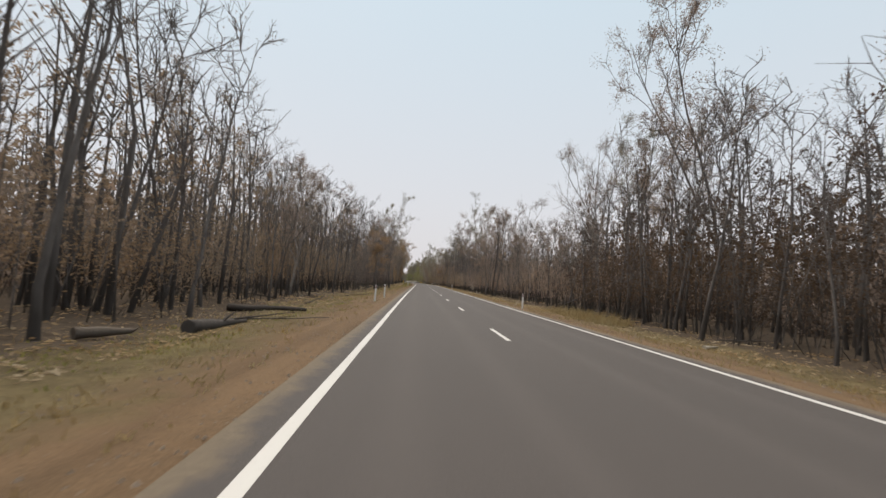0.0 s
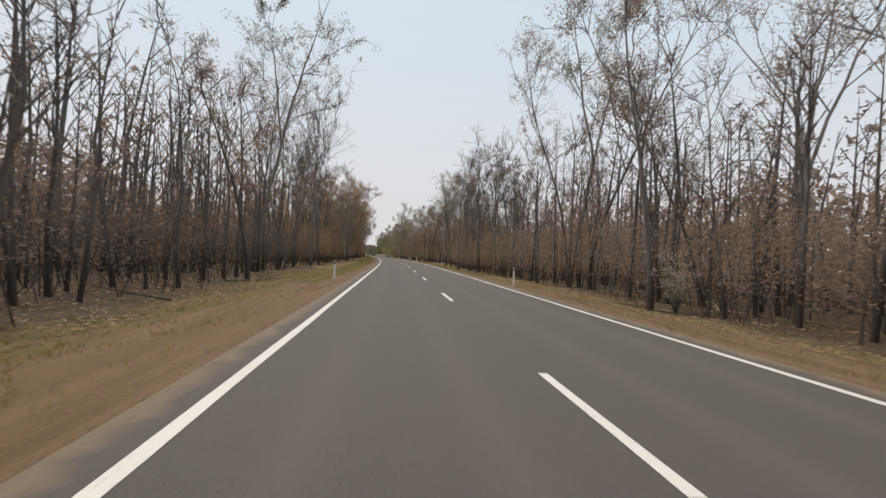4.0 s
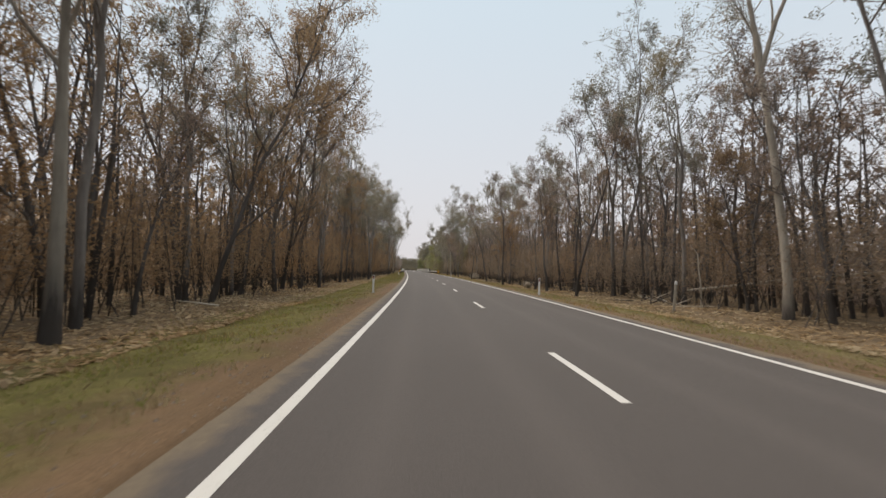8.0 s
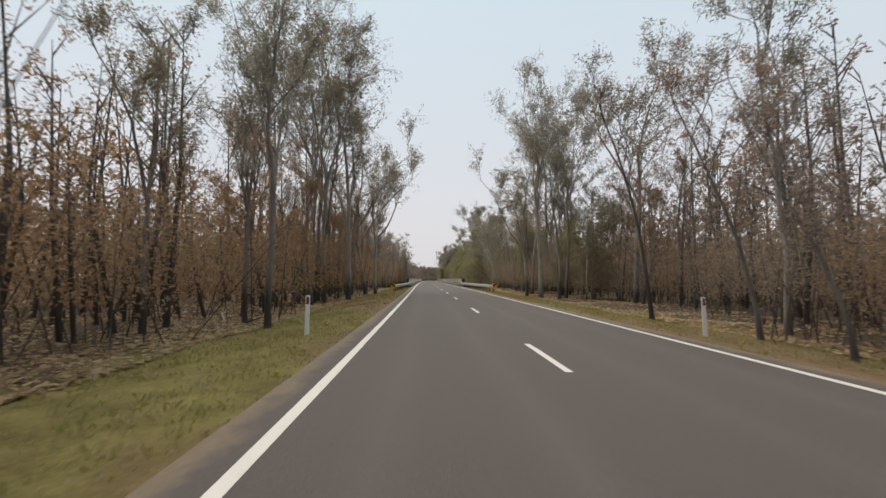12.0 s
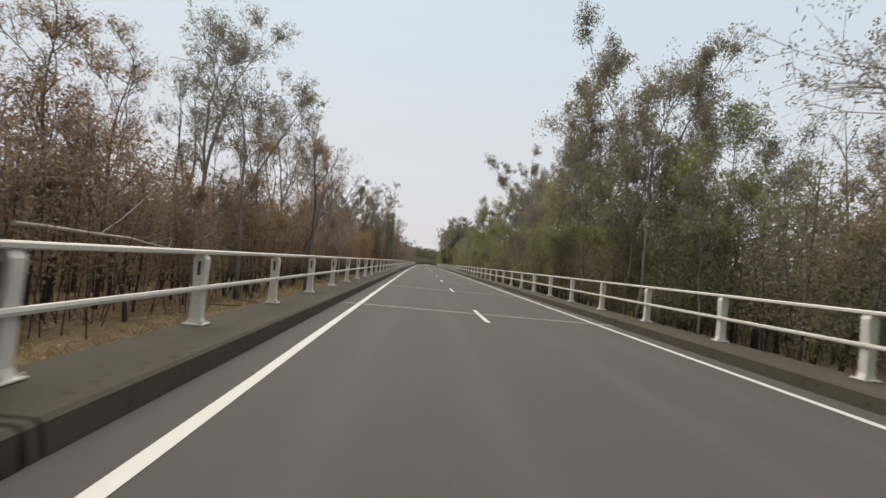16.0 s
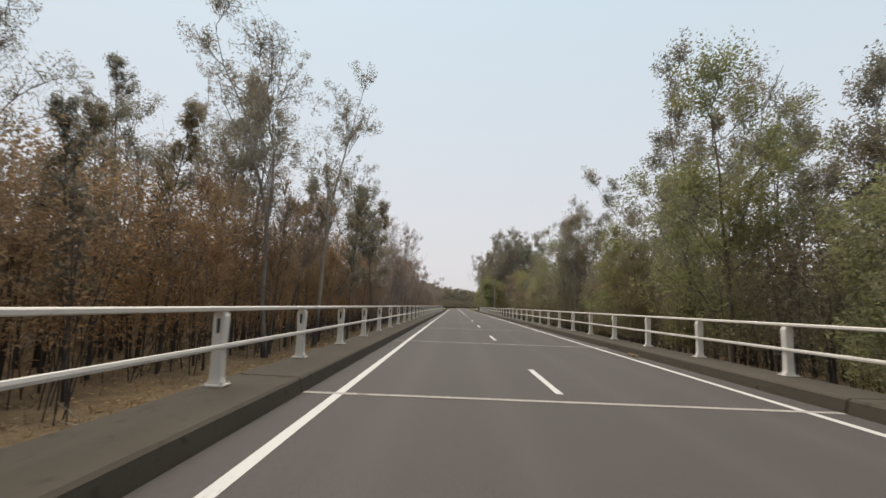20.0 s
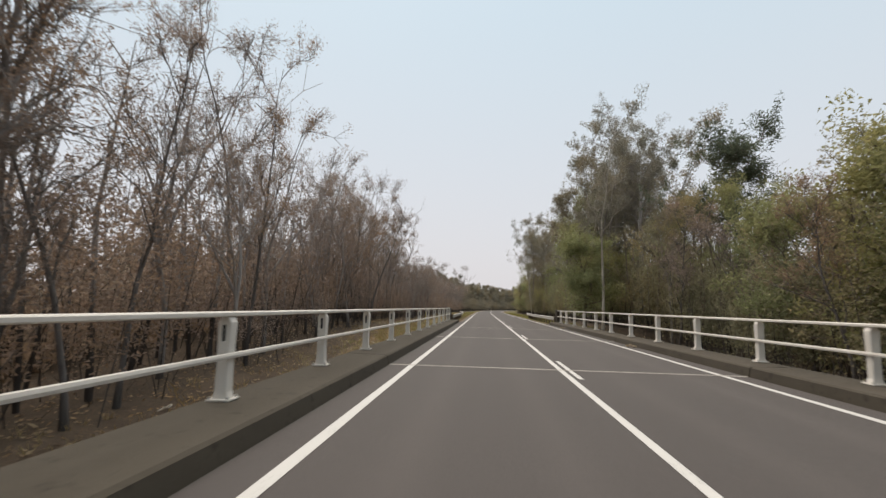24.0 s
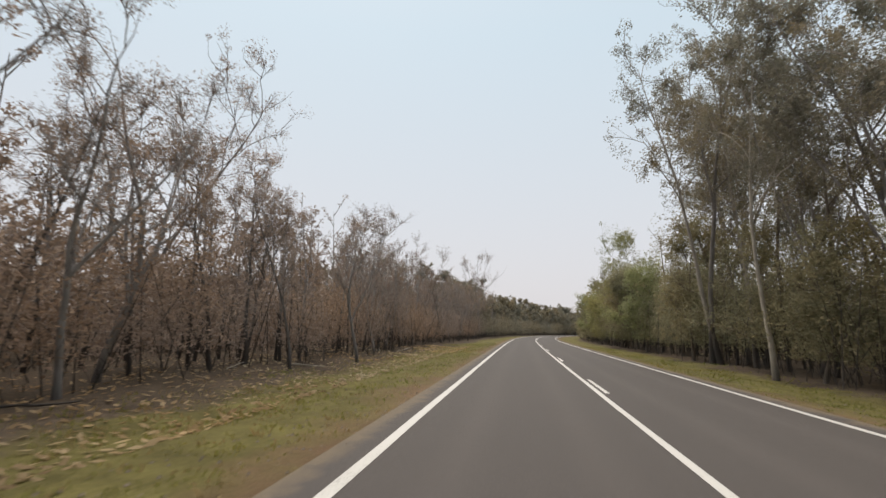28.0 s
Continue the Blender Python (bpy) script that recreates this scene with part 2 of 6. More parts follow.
def steel_material(name, tone, rough, metal, rust=0.2):
    m = Mat(name, rough, metal, 0.4)
    v = m.coord()
    n1, n2 = m.noise(1.6, 4, m.stretch(v, (1, 1, 1))), m.noise(23, 5, v, 0.7)
    c = m.mix(n1, tuple(tone), tuple(q * 0.72 for q in tone))
    c = m.mix(m.math("MULTIPLY", m.math("SUBTRACT", n2, 0.62), 6 * rust, clamp=True), c, (0.16, 0.09, 0.05))
    return m.colour(c).bump(n2, 0.12, 0.004).m


ASPHALT = asphalt_material()
WHITE_LINE = paint_material("road_paint", (0.49, 0.475, 0.445), 0.9)
GROUND = ground_material()
BARK_DARK = bark_material("scorched_bark", (0.062, 0.054, 0.05), (0.232, 0.206, 0.19), 0.9)
BARK_ASH = bark_material("singed_bark", (0.15, 0.132, 0.122), (0.405, 0.368, 0.34), 0.5)
BARK_GREY = bark_material("grey_bark", (0.106, 0.092, 0.082), (0.36, 0.322, 0.29), 0.9)
BARK_PALE = bark_material("pale_gum_bark", (0.15, 0.125, 0.1), (0.5, 0.44, 0.365), 0.8)
BARK_BONE = bark_material("bleached_dead_wood", (0.26, 0.225, 0.18), (0.6, 0.54, 0.45))
BARK_PLAIN = bark_material("brown_bark", (0.085, 0.066, 0.05), (0.24, 0.195, 0.155), 0.3)
LEAF_RUST = leaf_material("scorched_leaf", [(0.165, 0.11, 0.066), (0.26, 0.175, 0.104), (0.345, 0.24, 0.144), (0.435, 0.325, 0.205)])
LEAF_BROWN = leaf_material("browned_leaf", [(0.15, 0.112, 0.08), (0.235, 0.177, 0.127), (0.305, 0.235, 0.17), (0.395, 0.312, 0.228)])
LEAF_DULL = leaf_material("dry_leaf", [(0.165, 0.126, 0.102), (0.24, 0.185, 0.15), (0.318, 0.247, 0.2), (0.415, 0.335, 0.272)])
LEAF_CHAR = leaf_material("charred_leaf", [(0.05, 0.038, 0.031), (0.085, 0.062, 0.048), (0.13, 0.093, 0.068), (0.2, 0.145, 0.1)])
LEAF_ASH = leaf_material("ashen_leaf", [(0.09, 0.072, 0.062), (0.14, 0.112, 0.096), (0.2, 0.158, 0.134), (0.28, 0.225, 0.19)])
LEAF_BLEACHED = leaf_material("bleached_leaf", [(0.30, 0.26, 0.21), (0.42, 0.37, 0.30), (0.55, 0.49, 0.41)])
# also on the far left woods and scrub, where its grey imitates haze
LEAF_GUM = leaf_material("gum_leaf", [(0.135, 0.128, 0.096), (0.21, 0.197, 0.148), (0.28, 0.256, 0.195), (0.38, 0.325, 0.245)])
LEAF_OLIVE = leaf_material("olive_leaf", [(0.16, 0.15, 0.093), (0.232, 0.215, 0.13), (0.305, 0.275, 0.168), (0.395, 0.33, 0.214)])
LEAF_MIXED = leaf_material("half_scorched_leaf", [(0.14, 0.122, 0.088), (0.205, 0.177, 0.126), (0.275, 0.235, 0.167), (0.36, 0.305, 0.22)], (1.06, 0.95, 0.88), (0.93, 1.05, 0.9))
LEAF_GREEN = leaf_material("green_leaf", [(0.15, 0.158, 0.078), (0.232, 0.241, 0.114), (0.315, 0.317, 0.155), (0.42, 0.4, 0.225)])
LEAF_PINE = leaf_material("pine_needle", [(0.075, 0.09, 0.062), (0.12, 0.138, 0.092), (0.175, 0.192, 0.13)])
STONE = concrete_material("gravel_stone", (0.11, 0.085, 0.065), (0.30, 0.245, 0.19))
JOINT_SEAL = concrete_material("joint_mortar", (0.24, 0.22, 0.195), (0.40, 0.37, 0.335))
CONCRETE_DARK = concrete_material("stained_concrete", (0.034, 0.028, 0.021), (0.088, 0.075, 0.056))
RAIL_WHITE = steel_material("chalky_white_paint", (0.74, 0.69, 0.62), 0.6, 0.0, 0.25)
GALV = steel_material("galvanised_steel", (0.45, 0.43, 0.395), 0.74, 0.08, 0.35)
POST_WHITE = paint_material("guide_post_plastic", (0.80, 0.79, 0.77), 0.15)
TIMBER = bark_material("weathered_timber", (0.05, 0.04, 0.032), (0.15, 0.12, 0.095))
BLACK = paint_material("black_film", (0.02, 0.02, 0.022), 0.1)
FADED_YELLOW = paint_material("faded_yellow_paint", (0.55, 0.43, 0.14), 0.5)
YELLOW = paint_material("yellow_film", (0.80, 0.42, 0.02), 0.12)
RED = paint_material("red_reflector", (0.32, 0.03, 0.025), 0.05)
STRAW = leaf_material("straw_blade", [(0.199, 0.145, 0.0713), (0.298, 0.232, 0.119), (0.398, 0.331, 0.19)])
BLADE = leaf_material("grass_blade", [(0.136, 0.146, 0.0432), (0.22, 0.222, 0.0648), (0.357, 0.313, 0.112)])
LITTER = leaf_material("fallen_leaf", [(0.12, 0.088, 0.058), (0.25, 0.18, 0.108), (0.39, 0.3, 0.188), (0.52, 0.43, 0.3)])


# ================= mesh helpers =================
def make_mesh(name, verts, quads, mat, smooth_faces=False):
    """A mesh from arrays of points and of faces with equally many corners."""
    verts, quads = np.asarray(verts, np.float32).reshape(-1, 3), np.asarray(quads, np.int32)
    corners = quads.shape[1]
    me = bpy.data.meshes.new(name)
    me.vertices.add(len(verts))
    me.vertices.foreach_set("co", verts.ravel())
    me.loops.add(quads.size)
    me.loops.foreach_set("vertex_index", quads.ravel())
    me.polygons.add(len(quads))
    me.polygons.foreach_set("loop_start", np.arange(0, quads.size, corners, dtype=np.int32))
    me.polygons.foreach_set("use_smooth", np.full(len(quads), smooth_faces))
    me.update(calc_edges=True)
    me.validate()
    me.materials.append(mat)
    return me


def mesh_bm(name, bm, mat, smooth_faces=False):
    me = bpy.data.meshes.new(name)
    bm.to_mesh(me)
    bm.free()
    for p in me.polygons:
        p.use_smooth = smooth_faces
    me.materials.append(mat)
    return me


def part(name, me, parent=None, label="", at=None):
    ob = new(name, me)
    if parent is not None:
        ob.parent = parent
    if at is not None:
        ob.matrix_local = at
    if label:
        tagged(ob, label)
    return ob


def empty(name, m=None):
    ob = new(name)
    ob.empty_display_size = 0.2
    if m is not None:
        ob.matrix_world = m
    return ob


def box_bm(lo, hi, bevel=0.0, bm=None):
    bm = bm or bmesh.new()
    c, d = (Vector(lo) + Vector(hi)) / 2, Vector(hi) - Vector(lo)
    r = bmesh.ops.create_cube(bm, size=1.0, matrix=Matrix.Translation(c) @ Matrix.Diagonal((*d, 1)))
    if bevel:
        es = list({e for v in r["verts"] for e in v.link_edges})
        bmesh.ops.bevel(bm, geom=es, offset=bevel, segments=2, affect="EDGES")
    return bm


def strip(name, mat, s0, s1, lat0, lat1, z, step=2.0, across=1, lat_attr=False, ragged=0.0):
    """A flat band that follows the road."""
    ss = np.linspace(s0, s1, max(2, int((s1 - s0) / step) + 1))
    ls = np.linspace(lat0, lat1, across + 1)
    a, b = np.meshgrid(ss, ls, indexing="ij")
    if ragged:
        rs = np.random.RandomState(int(abs(s0) + 10 * abs(lat0)))
        b = b + rs.uniform(-ragged, ragged, b.shape)
    v = place(a, b, z)
    n = across + 1
    i = np.arange((len(ss) - 1) * across)
    r, c = i // across, i % across
    q = np.stack([r * n + c, r * n + c + 1, (r + 1) * n + c + 1, (r + 1) * n + c], -1)
    me = make_mesh(name, v, q, mat)
    if lat_attr:
        # the deck between the kerbs has no soil washed over its edge
        b = np.where((a > BR0 - 2) & (a < BR1 + 1), np.clip(b, -3.2, 3.2), b)
        me.attributes.new("lat", "FLOAT", "POINT").data.foreach_set("value", b.ravel().astype(np.float32))
    return me


def sweep(name, mat, profile, ss, lat_of, z_of=lambda s: 0.0 * s, close=True, smooth_faces=False, caps=True):
    """A profile of (across, up) swept along the road at lat_of(s)."""
    ss, pr = np.asarray(ss, float), np.asarray(profile, float)
    n = len(pr)
    v = place(ss[:, None], lat_of(ss)[:, None] + pr[None, :, 0], z_of(ss)[:, None] + pr[None, :, 1]).reshape(-1, 3)
    m = n if close else n - 1
    k = np.arange((len(ss) - 1) * m)
    r, c = k // m, k % m
    q = np.stack([r * n + c, r * n + (c + 1) % n, (r + 1) * n + (c + 1) % n, (r + 1) * n + c], -1)
    me = make_mesh(name, v, q, mat, smooth_faces)
    if caps and close:
        bm = bmesh.new()
        bm.from_mesh(me)
        bm.verts.ensure_lookup_table()
        for base in (0, (len(ss) - 1) * n):
            bm.faces.new([bm.verts[base + j] for j in range(n)])
        bmesh.ops.recalc_face_normals(bm, faces=bm.faces)
        bm.to_mesh(me)
        bm.free()
    return me


def stand(s, lat, z=0.0, turn=0.0):
    """Pose of a thing that faces along the road."""
    p = place(s, lat, z)
    return Matrix.Translation(Vector([float(q) for q in p])) @ Matrix.Rotation(float(heading(s)) + radians(turn), 4, "Z")


# ================= ground =================
def build_ground():
    ss = np.concatenate([[-2500, -600], np.arange(-60, 640, 1.6), np.arange(640, 900, 5.0), [1500, 3500]])
    half = np.concatenate([np.arange(0, 4.0, 1.3), np.arange(4.0, 12, 0.5), np.arange(12, 24, 2.0), np.arange(24, 62, 6.0)])
    ls = np.concatenate([-half[::-1], half[1:]])
    a, b = np.meshgrid(ss, ls, indexing="ij")
    v = place(a, b, ground_h(a, b) + 0.025 * np.sin(a * 3.1 + b * 2.3) * smooth(4.2, 6, np.abs(b)))
    left, right = v[:, :1].copy(), v[:, -1:].copy()
    cols = []
    for d in (3000, 240):
        w = left.copy()
        w[..., 0] -= d
        cols.append(w)
    cols.append(v)
    for d in (240, 3000):
        w = right.copy()
        w[..., 0] += d
        cols.append(w)
    v = np.concatenate(cols, 1)
    lat = np.concatenate([np.full((len(ss), 2), -80.0), b, np.full((len(ss), 2), 80.0)], 1)
    sv = np.repeat(ss[:, None], v.shape[1], 1)
    n = v.shape[1]
    k = np.arange((len(ss) - 1) * (n - 1))
    r, c = k // (n - 1), k % (n - 1)
    q = np.stack([r * n + c, r * n + c + 1, (r + 1) * n + c + 1, (r + 1) * n + c], -1)
    me = make_mesh("ground", v.reshape(-1, 3), q, GROUND, True)
    green = 0.05 + 0.55 * smooth(120, 160, sv) * (1 - 0.35 * smooth(205, 230, sv)) + 0.3 * smooth(560, 585, sv)
    green = np.where(lat > 0, green * (0.35 + 0.65 * smooth(540, 580, sv)), green)
    green = np.where(lat > 0, green + 0.5 * smooth(278, 290, sv) * (1 - smooth(344, 356, sv)), green)
    green = np.where(lat < 0, green + 0.45 * smooth(222, 240, sv) * (1 - smooth(330, 350, sv)), green)
    ash = 0.85 - 0.65 * smooth(110, 180, sv) + 0.35 * smooth(215, 260, sv) - 0.3 * smooth(290, 310, sv) + 0.6 * smooth(430, 560, sv) - 0.35 * smooth(348, 356, sv) * (1 - smooth(430, 500, sv))
    ash = np.where(np.abs(lat) > 40, 0.5, ash)
    # pale dry grass below the bridge's far end
    ash = np.where(lat < 0, ash - 0.7 * smooth(515, 535, sv) * (1 - smooth(556, 564, sv)) * (1 - smooth(8.5, 11, -lat)), ash)
    # a wider bare strip beside the burnt stretch
    grassy = 0.9 + 0.6 * smooth(560, 580, sv) - 1.3 * (1 - smooth(110, 150, sv)) * smooth(25, 60, sv)
    grassy += np.where(lat < 0, 1.1 * smooth(232, 250, sv) * (1 - smooth(284, 300, sv)), 0.7 * smooth(180, 220, sv) * (1 - smooth(335, 350, sv)))
    bare = np.where(lat < 0, smooth(286, 290, sv) * (1 - smooth(299, 306, sv)) * (1 - smooth(6.8, 8.2, -lat)), 0)
    grassy, green = grassy - 4.0 * bare, green * (1 - bare)
    for nm, arr in (("lat", lat), ("green", green), ("ash", ash), ("grassy", grassy)):
        me.attributes.new(nm, "FLOAT", "POINT").data.foreach_set("value", arr.ravel().astype(np.float32))
    tagged(part("ground", me), "dry grass verge and burnt forest floor with fallen leaves", "ground", kind="structure")


build_ground()

# ================= road =================
ROAD_TOP = 0.0


def build_road():
    me = strip("road", ASPHALT, -60, 890, -4.0, 4.0, ROAD_TOP, 2.0, 8, True)
    road = tagged(part("road", me), "grey worn asphalt two-lane country road with white lines", "road", kind="structure")
    for sg in (-1, 1):
        l0, l1 = sorted((sg * (HALF - 0.07), sg * (HALF + 0.07)))
        stops = [-60, 58 if sg < 0 else 71, 142 if sg < 0 else 180, 300.6 if sg < 0 else 302.2, 890]
        for a, b in zip(stops, stops[1:]):
            part("edge_line", strip("edge_line", WHITE_LINE, a + 0.12, b - 0.12, l0, l1, 0.005, 2.0, 1, ragged=0.006), road, "worn solid white edge line")
    # broken centre line: three metres of paint to nine of gap
    starts = [8.62 + 12 * n for n in range(-5, 28)] + [11.7 + 12 * n for n in range(28, 33)] + [413.66 + 12 * n for n in range(0, 8)]
    for a in starts:
        part("centre_dash", strip("centre_dash", WHITE_LINE, a, a + 3.0, -0.06, 0.06, 0.005, 1.0, 1, ragged=0.004), road)
    for a in [509.8 + 12 * n for n in range(0, 31)]:
        part("centre_dash", strip("centre_dash", WHITE_LINE, a, a + 3.2, 0.10, 0.20, 0.005, 1.0, 1, ragged=0.004), road)
    part("barrier_line", strip("barrier_line", WHITE_LINE, 506, 890, -0.11, 0.01, 0.005, 2.0, 1, ragged=0.004), road, "solid white no-overtaking line")
    return road


build_road()


# ================= bridge =================
def post_meshes():
    """A tapered bridge post with its foot plate, slot and bolts; foot at z = 0, road side at +x."""
    bm = bmesh.new()
    prof = [(0.0, 0.105), (0.03, 0.1), (0.1, 0.076), (0.45, 0.07), (0.84, 0.084), (0.9, 0.082), (0.972, 0.046)]
    rings = []
    for z, w in prof:
        rings.append([bm.verts.new((x, y, z)) for x, y in ((-w, -0.075), (w, -0.075), (w, 0.075), (-w, 0.075))])
    for a, b in zip(rings, rings[1:]):
        for j in range(4):
            bm.faces.new((a[j], a[(j + 1) % 4], b[(j + 1) % 4], b[j]))
    bm.faces.new(rings[0][::-1])
    bm.faces.new(rings[-1])
    bmesh.ops.bevel(bm, geom=[e for e in bm.edges if abs(e.verts[0].co.z - e.verts[1].co.z) > 0.02], offset=0.012, segments=1, affect="EDGES")
    body = mesh_bm("post", bm, RAIL_WHITE)
    foot = mesh_bm("foot_plate", box_bm((-0.14, -0.13, 0.0), (0.14, 0.13, 0.022), 0.006), RAIL_WHITE)
    bm = bmesh.new()
    for x in (-0.11, 0.11):
        for y in (-0.1, 0.1):
            bmesh.ops.create_cone(bm, segments=6, radius1=0.018, radius2=0.016, depth=0.03, cap_ends=True, matrix=Matrix.Translation((x, y, 0.035)))
    bolts = mesh_bm("bolts", bm, GALV)
    slot = mesh_bm("slot", box_bm((-0.02, -0.0785, 0.68), (0.02, -0.0755, 0.87), 0.0), BLACK)
    return body, foot, bolts, slot


def build_bridge():
    bridge = tagged(empty("road_bridge", stand((BR0 + BR1) / 2, 0)), "long low concrete road bridge with white twin-rail railings", "bridge", kind="structure")

    def bpart(name, me, label="", at=None, parent=None):
        ob = part(name, me, parent or bridge, label)
        ob.matrix_parent_inverse = bridge.matrix_world.inverted() if parent is None else Matrix()
        if at is not None:
            ob.matrix_basis = at
        return ob

    ss = np.arange(BR0, BR1 + 0.1, 205.6 / 60)
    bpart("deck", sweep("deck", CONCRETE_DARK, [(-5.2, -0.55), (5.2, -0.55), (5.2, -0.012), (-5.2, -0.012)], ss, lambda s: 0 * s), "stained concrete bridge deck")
    for sg in (-1, 1):
        prof = [(4.02, -0.01), (4.06, 0.19), (4.10, 0.22), (5.02, 0.235), (5.06, 0.20), (5.06, -0.01)]
        if sg < 0:
            prof = [(-a, b) for a, b in prof][::-1]
        # one kerb length to a span
        joints = [BR0] + [361.6 + 10.77 * n for n in range(-1, 18) if BR0 < 361.6 + 10.77 * n < BR1] + [BR1]
        # the kerb runs on a little way beside the guard rail
        low = [(a, min(b, -0.3) if b < 0 else b) for a, b in prof]
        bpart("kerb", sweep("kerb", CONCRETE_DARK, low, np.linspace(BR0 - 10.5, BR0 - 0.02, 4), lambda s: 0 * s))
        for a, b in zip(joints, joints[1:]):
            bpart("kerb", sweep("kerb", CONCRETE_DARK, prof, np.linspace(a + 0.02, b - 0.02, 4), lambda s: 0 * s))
    for n in range(0, 18):
        s = 361.6 + 10.77 * n
        if s < BR1 - 3:
            bpart("expansion_joint", strip("expansion_joint", JOINT_SEAL, s - 0.065, s + 0.065, -4.0, 4.0, 0.007, 1, 6, ragged=0.012))
    body, foot, bolts, slot = post_meshes()
    post_s = [415.6 + POST_STEP * k for k in range(-18, 42)]
    post_s = [s for s in post_s if BR0 + 1.4 < s < BR1 - 1.6] + [BR0 + 0.72, BR1 - 1.32]
    for sg in (-1, 1):
        for s in post_s:
            p = bpart("post", body, "", stand(s, sg * 4.84, 0.235, 0 if sg < 0 else 180))
            for nm, me in (("foot_plate", foot), ("bolts", bolts)):
                part(nm, me, p)
            if sg < 0:
                part("slot", slot, p)
        w, a0, lift = 0.06, sg * 4.84, 0.075
        top = [(a, z + lift) for a, z in [(-w, 1.125), (w, 1.125), (w + 0.012, 1.137), (w + 0.012, 1.171), (w, 1.185), (-w, 1.185), (-w - 0.012, 1.171), (-w - 0.012, 1.137)]]
        mid = [(0.066, 0.712), (0.1, 0.716), (0.108, 0.745), (0.1, 0.774), (0.066, 0.778)]
        if sg > 0:
            mid = [(-a, b) for a, b in mid][::-1]
        cuts = np.arange(BR0 + 0.525, BR1, POST_STEP * 4)
        cuts = list(cuts[:-1]) + [BR1 - 1.18 if sg < 0 else BR1 + 0.175]
        for a, b in zip(cuts, cuts[1:]):
            sg_s = np.linspace(a + 0.004, b - 0.004, 6)
            bpart("top_rail", sweep("top_rail", RAIL_WHITE, top, sg_s, lambda s: 0 * s + a0))
            bpart("middle_rail", sweep("middle_rail", RAIL_WHITE, mid, sg_s, lambda s: 0 * s + a0))
        for s in (BR0, BR1 - 0.65 if sg < 0 else BR1 + 0.7):
            bm = box_bm((-0.22, -0.52, -0.6), (0.22, 0.52, 1.26), 0.025)
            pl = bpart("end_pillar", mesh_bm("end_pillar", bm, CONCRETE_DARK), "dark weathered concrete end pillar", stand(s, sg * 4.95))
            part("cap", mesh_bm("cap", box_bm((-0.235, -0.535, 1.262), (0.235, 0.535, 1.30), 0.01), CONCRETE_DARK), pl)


build_bridge()


# ================= guard rails =================
W_BEAM = [(0.0, 0.36), (0.035, 0.375), (0.08, 0.41), (0.08, 0.45), (0.02, 0.49), (0.0, 0.515), (0.02, 0.54), (0.08, 0.58), (0.08, 0.62), (0.035, 0.655), (0.0, 0.67)]


def build_guard_rail(s0, s1, side, lat_of, label, wooden):
    g = tagged(empty("guard_rail", stand((s0 + s1) / 2, side * 4.9, 0)), label, "guard rail", "guard rails at the bridge")
    pinv = g.matrix_world.inverted()

    def gpart(name, me, label="", at=None):
        ob = part(name, me, g, label)
        ob.matrix_parent_inverse = pinv
        if at is not None:
            ob.matrix_basis = at
        return ob

    face = [(-side * a, z + 0.01) for a, z in W_BEAM]
    back = [(-side * (a - 0.012), z + 0.01) for a, z in W_BEAM][::-1]
    cuts = np.linspace(s0, s1, max(2, round((s1 - s0) / 4.0) + 1))
    for a, b in zip(cuts, cuts[1:]):
        gpart("beam", sweep("beam", GALV, face + back, np.linspace(a - 0.12, b, 5), lat_of, smooth_faces=False))
    post = mesh_bm("rail_post", box_bm((-0.075, -0.06, -0.9), (0.075, 0.06, 0.62), 0.012), TIMBER if wooden else GALV)
    block = mesh_bm("spacer_block", box_bm((-0.08, -0.055, 0.38), (0.08, 0.055, 0.61), 0.01), TIMBER if wooden else GALV)
    for s in np.arange(s0 + 1.0, s1 - 0.3, 2.0):
        l = float(lat_of(np.array([s]))[0])
        gpart("rail_post", post, "", stand(s, l + side * 0.26))
        gpart("spacer_block", block, "", stand(s, l + side * 0.10))
    return g, gpart


def flare(sa, sb, near, far, side):
    return lambda s: side * (near + (far - near) * np.clip((s - sa) / (sb - sa), 0, 1) ** 4)


def end_terminal(gp, s, lat, side, turn):
    bm = bmesh.new()
    n = 9
    pts = [(0.16 * math.sin(math.pi * i / (n - 1)) * 1.0, 0.16 - 0.16 * math.cos(math.pi * i / (n - 1))) for i in range(n)]
    ring = []
    for x, y in pts:
        ring.append([bm.verts.new((-side * 0.05 + side * y, turn * x * 1.6, z)) for z in (0.38, 0.71)])
    for a, b in zip(ring, ring[1:]):
        bm.faces.new((a[0], b[0], b[1], a[1]))
    bmesh.ops.solidify(bm, geom=bm.faces[:], thickness=0.012)
    gp("end_terminal", mesh_bm("end_terminal", bm, GALV, True), "rounded bull-nose steel end", stand(s, lat))


RAILS = [(316.0, 350.4, 1, flare(350, 316, 4.6, 5.15, 1)), (316.0, 350.4, -1, flare(350, 316, 4.6, 5.25, -1)),
         (555.0, 592.0, -1, flare(557, 592, 4.58, 5.4, -1)), (556.4, 592.2, 1, flare(557, 592, 4.58, 5.4, 1))]
for s0, s1, side, fn in RAILS:
    g, gp = build_guard_rail(s0, s1, side, fn, "galvanised corrugated steel guard rail on short posts", True)
    e = s0 if s0 < BR0 else s1
    end_terminal(gp, e, float(fn(np.array([e]))[0]), side, -1 if e == s0 else 1)


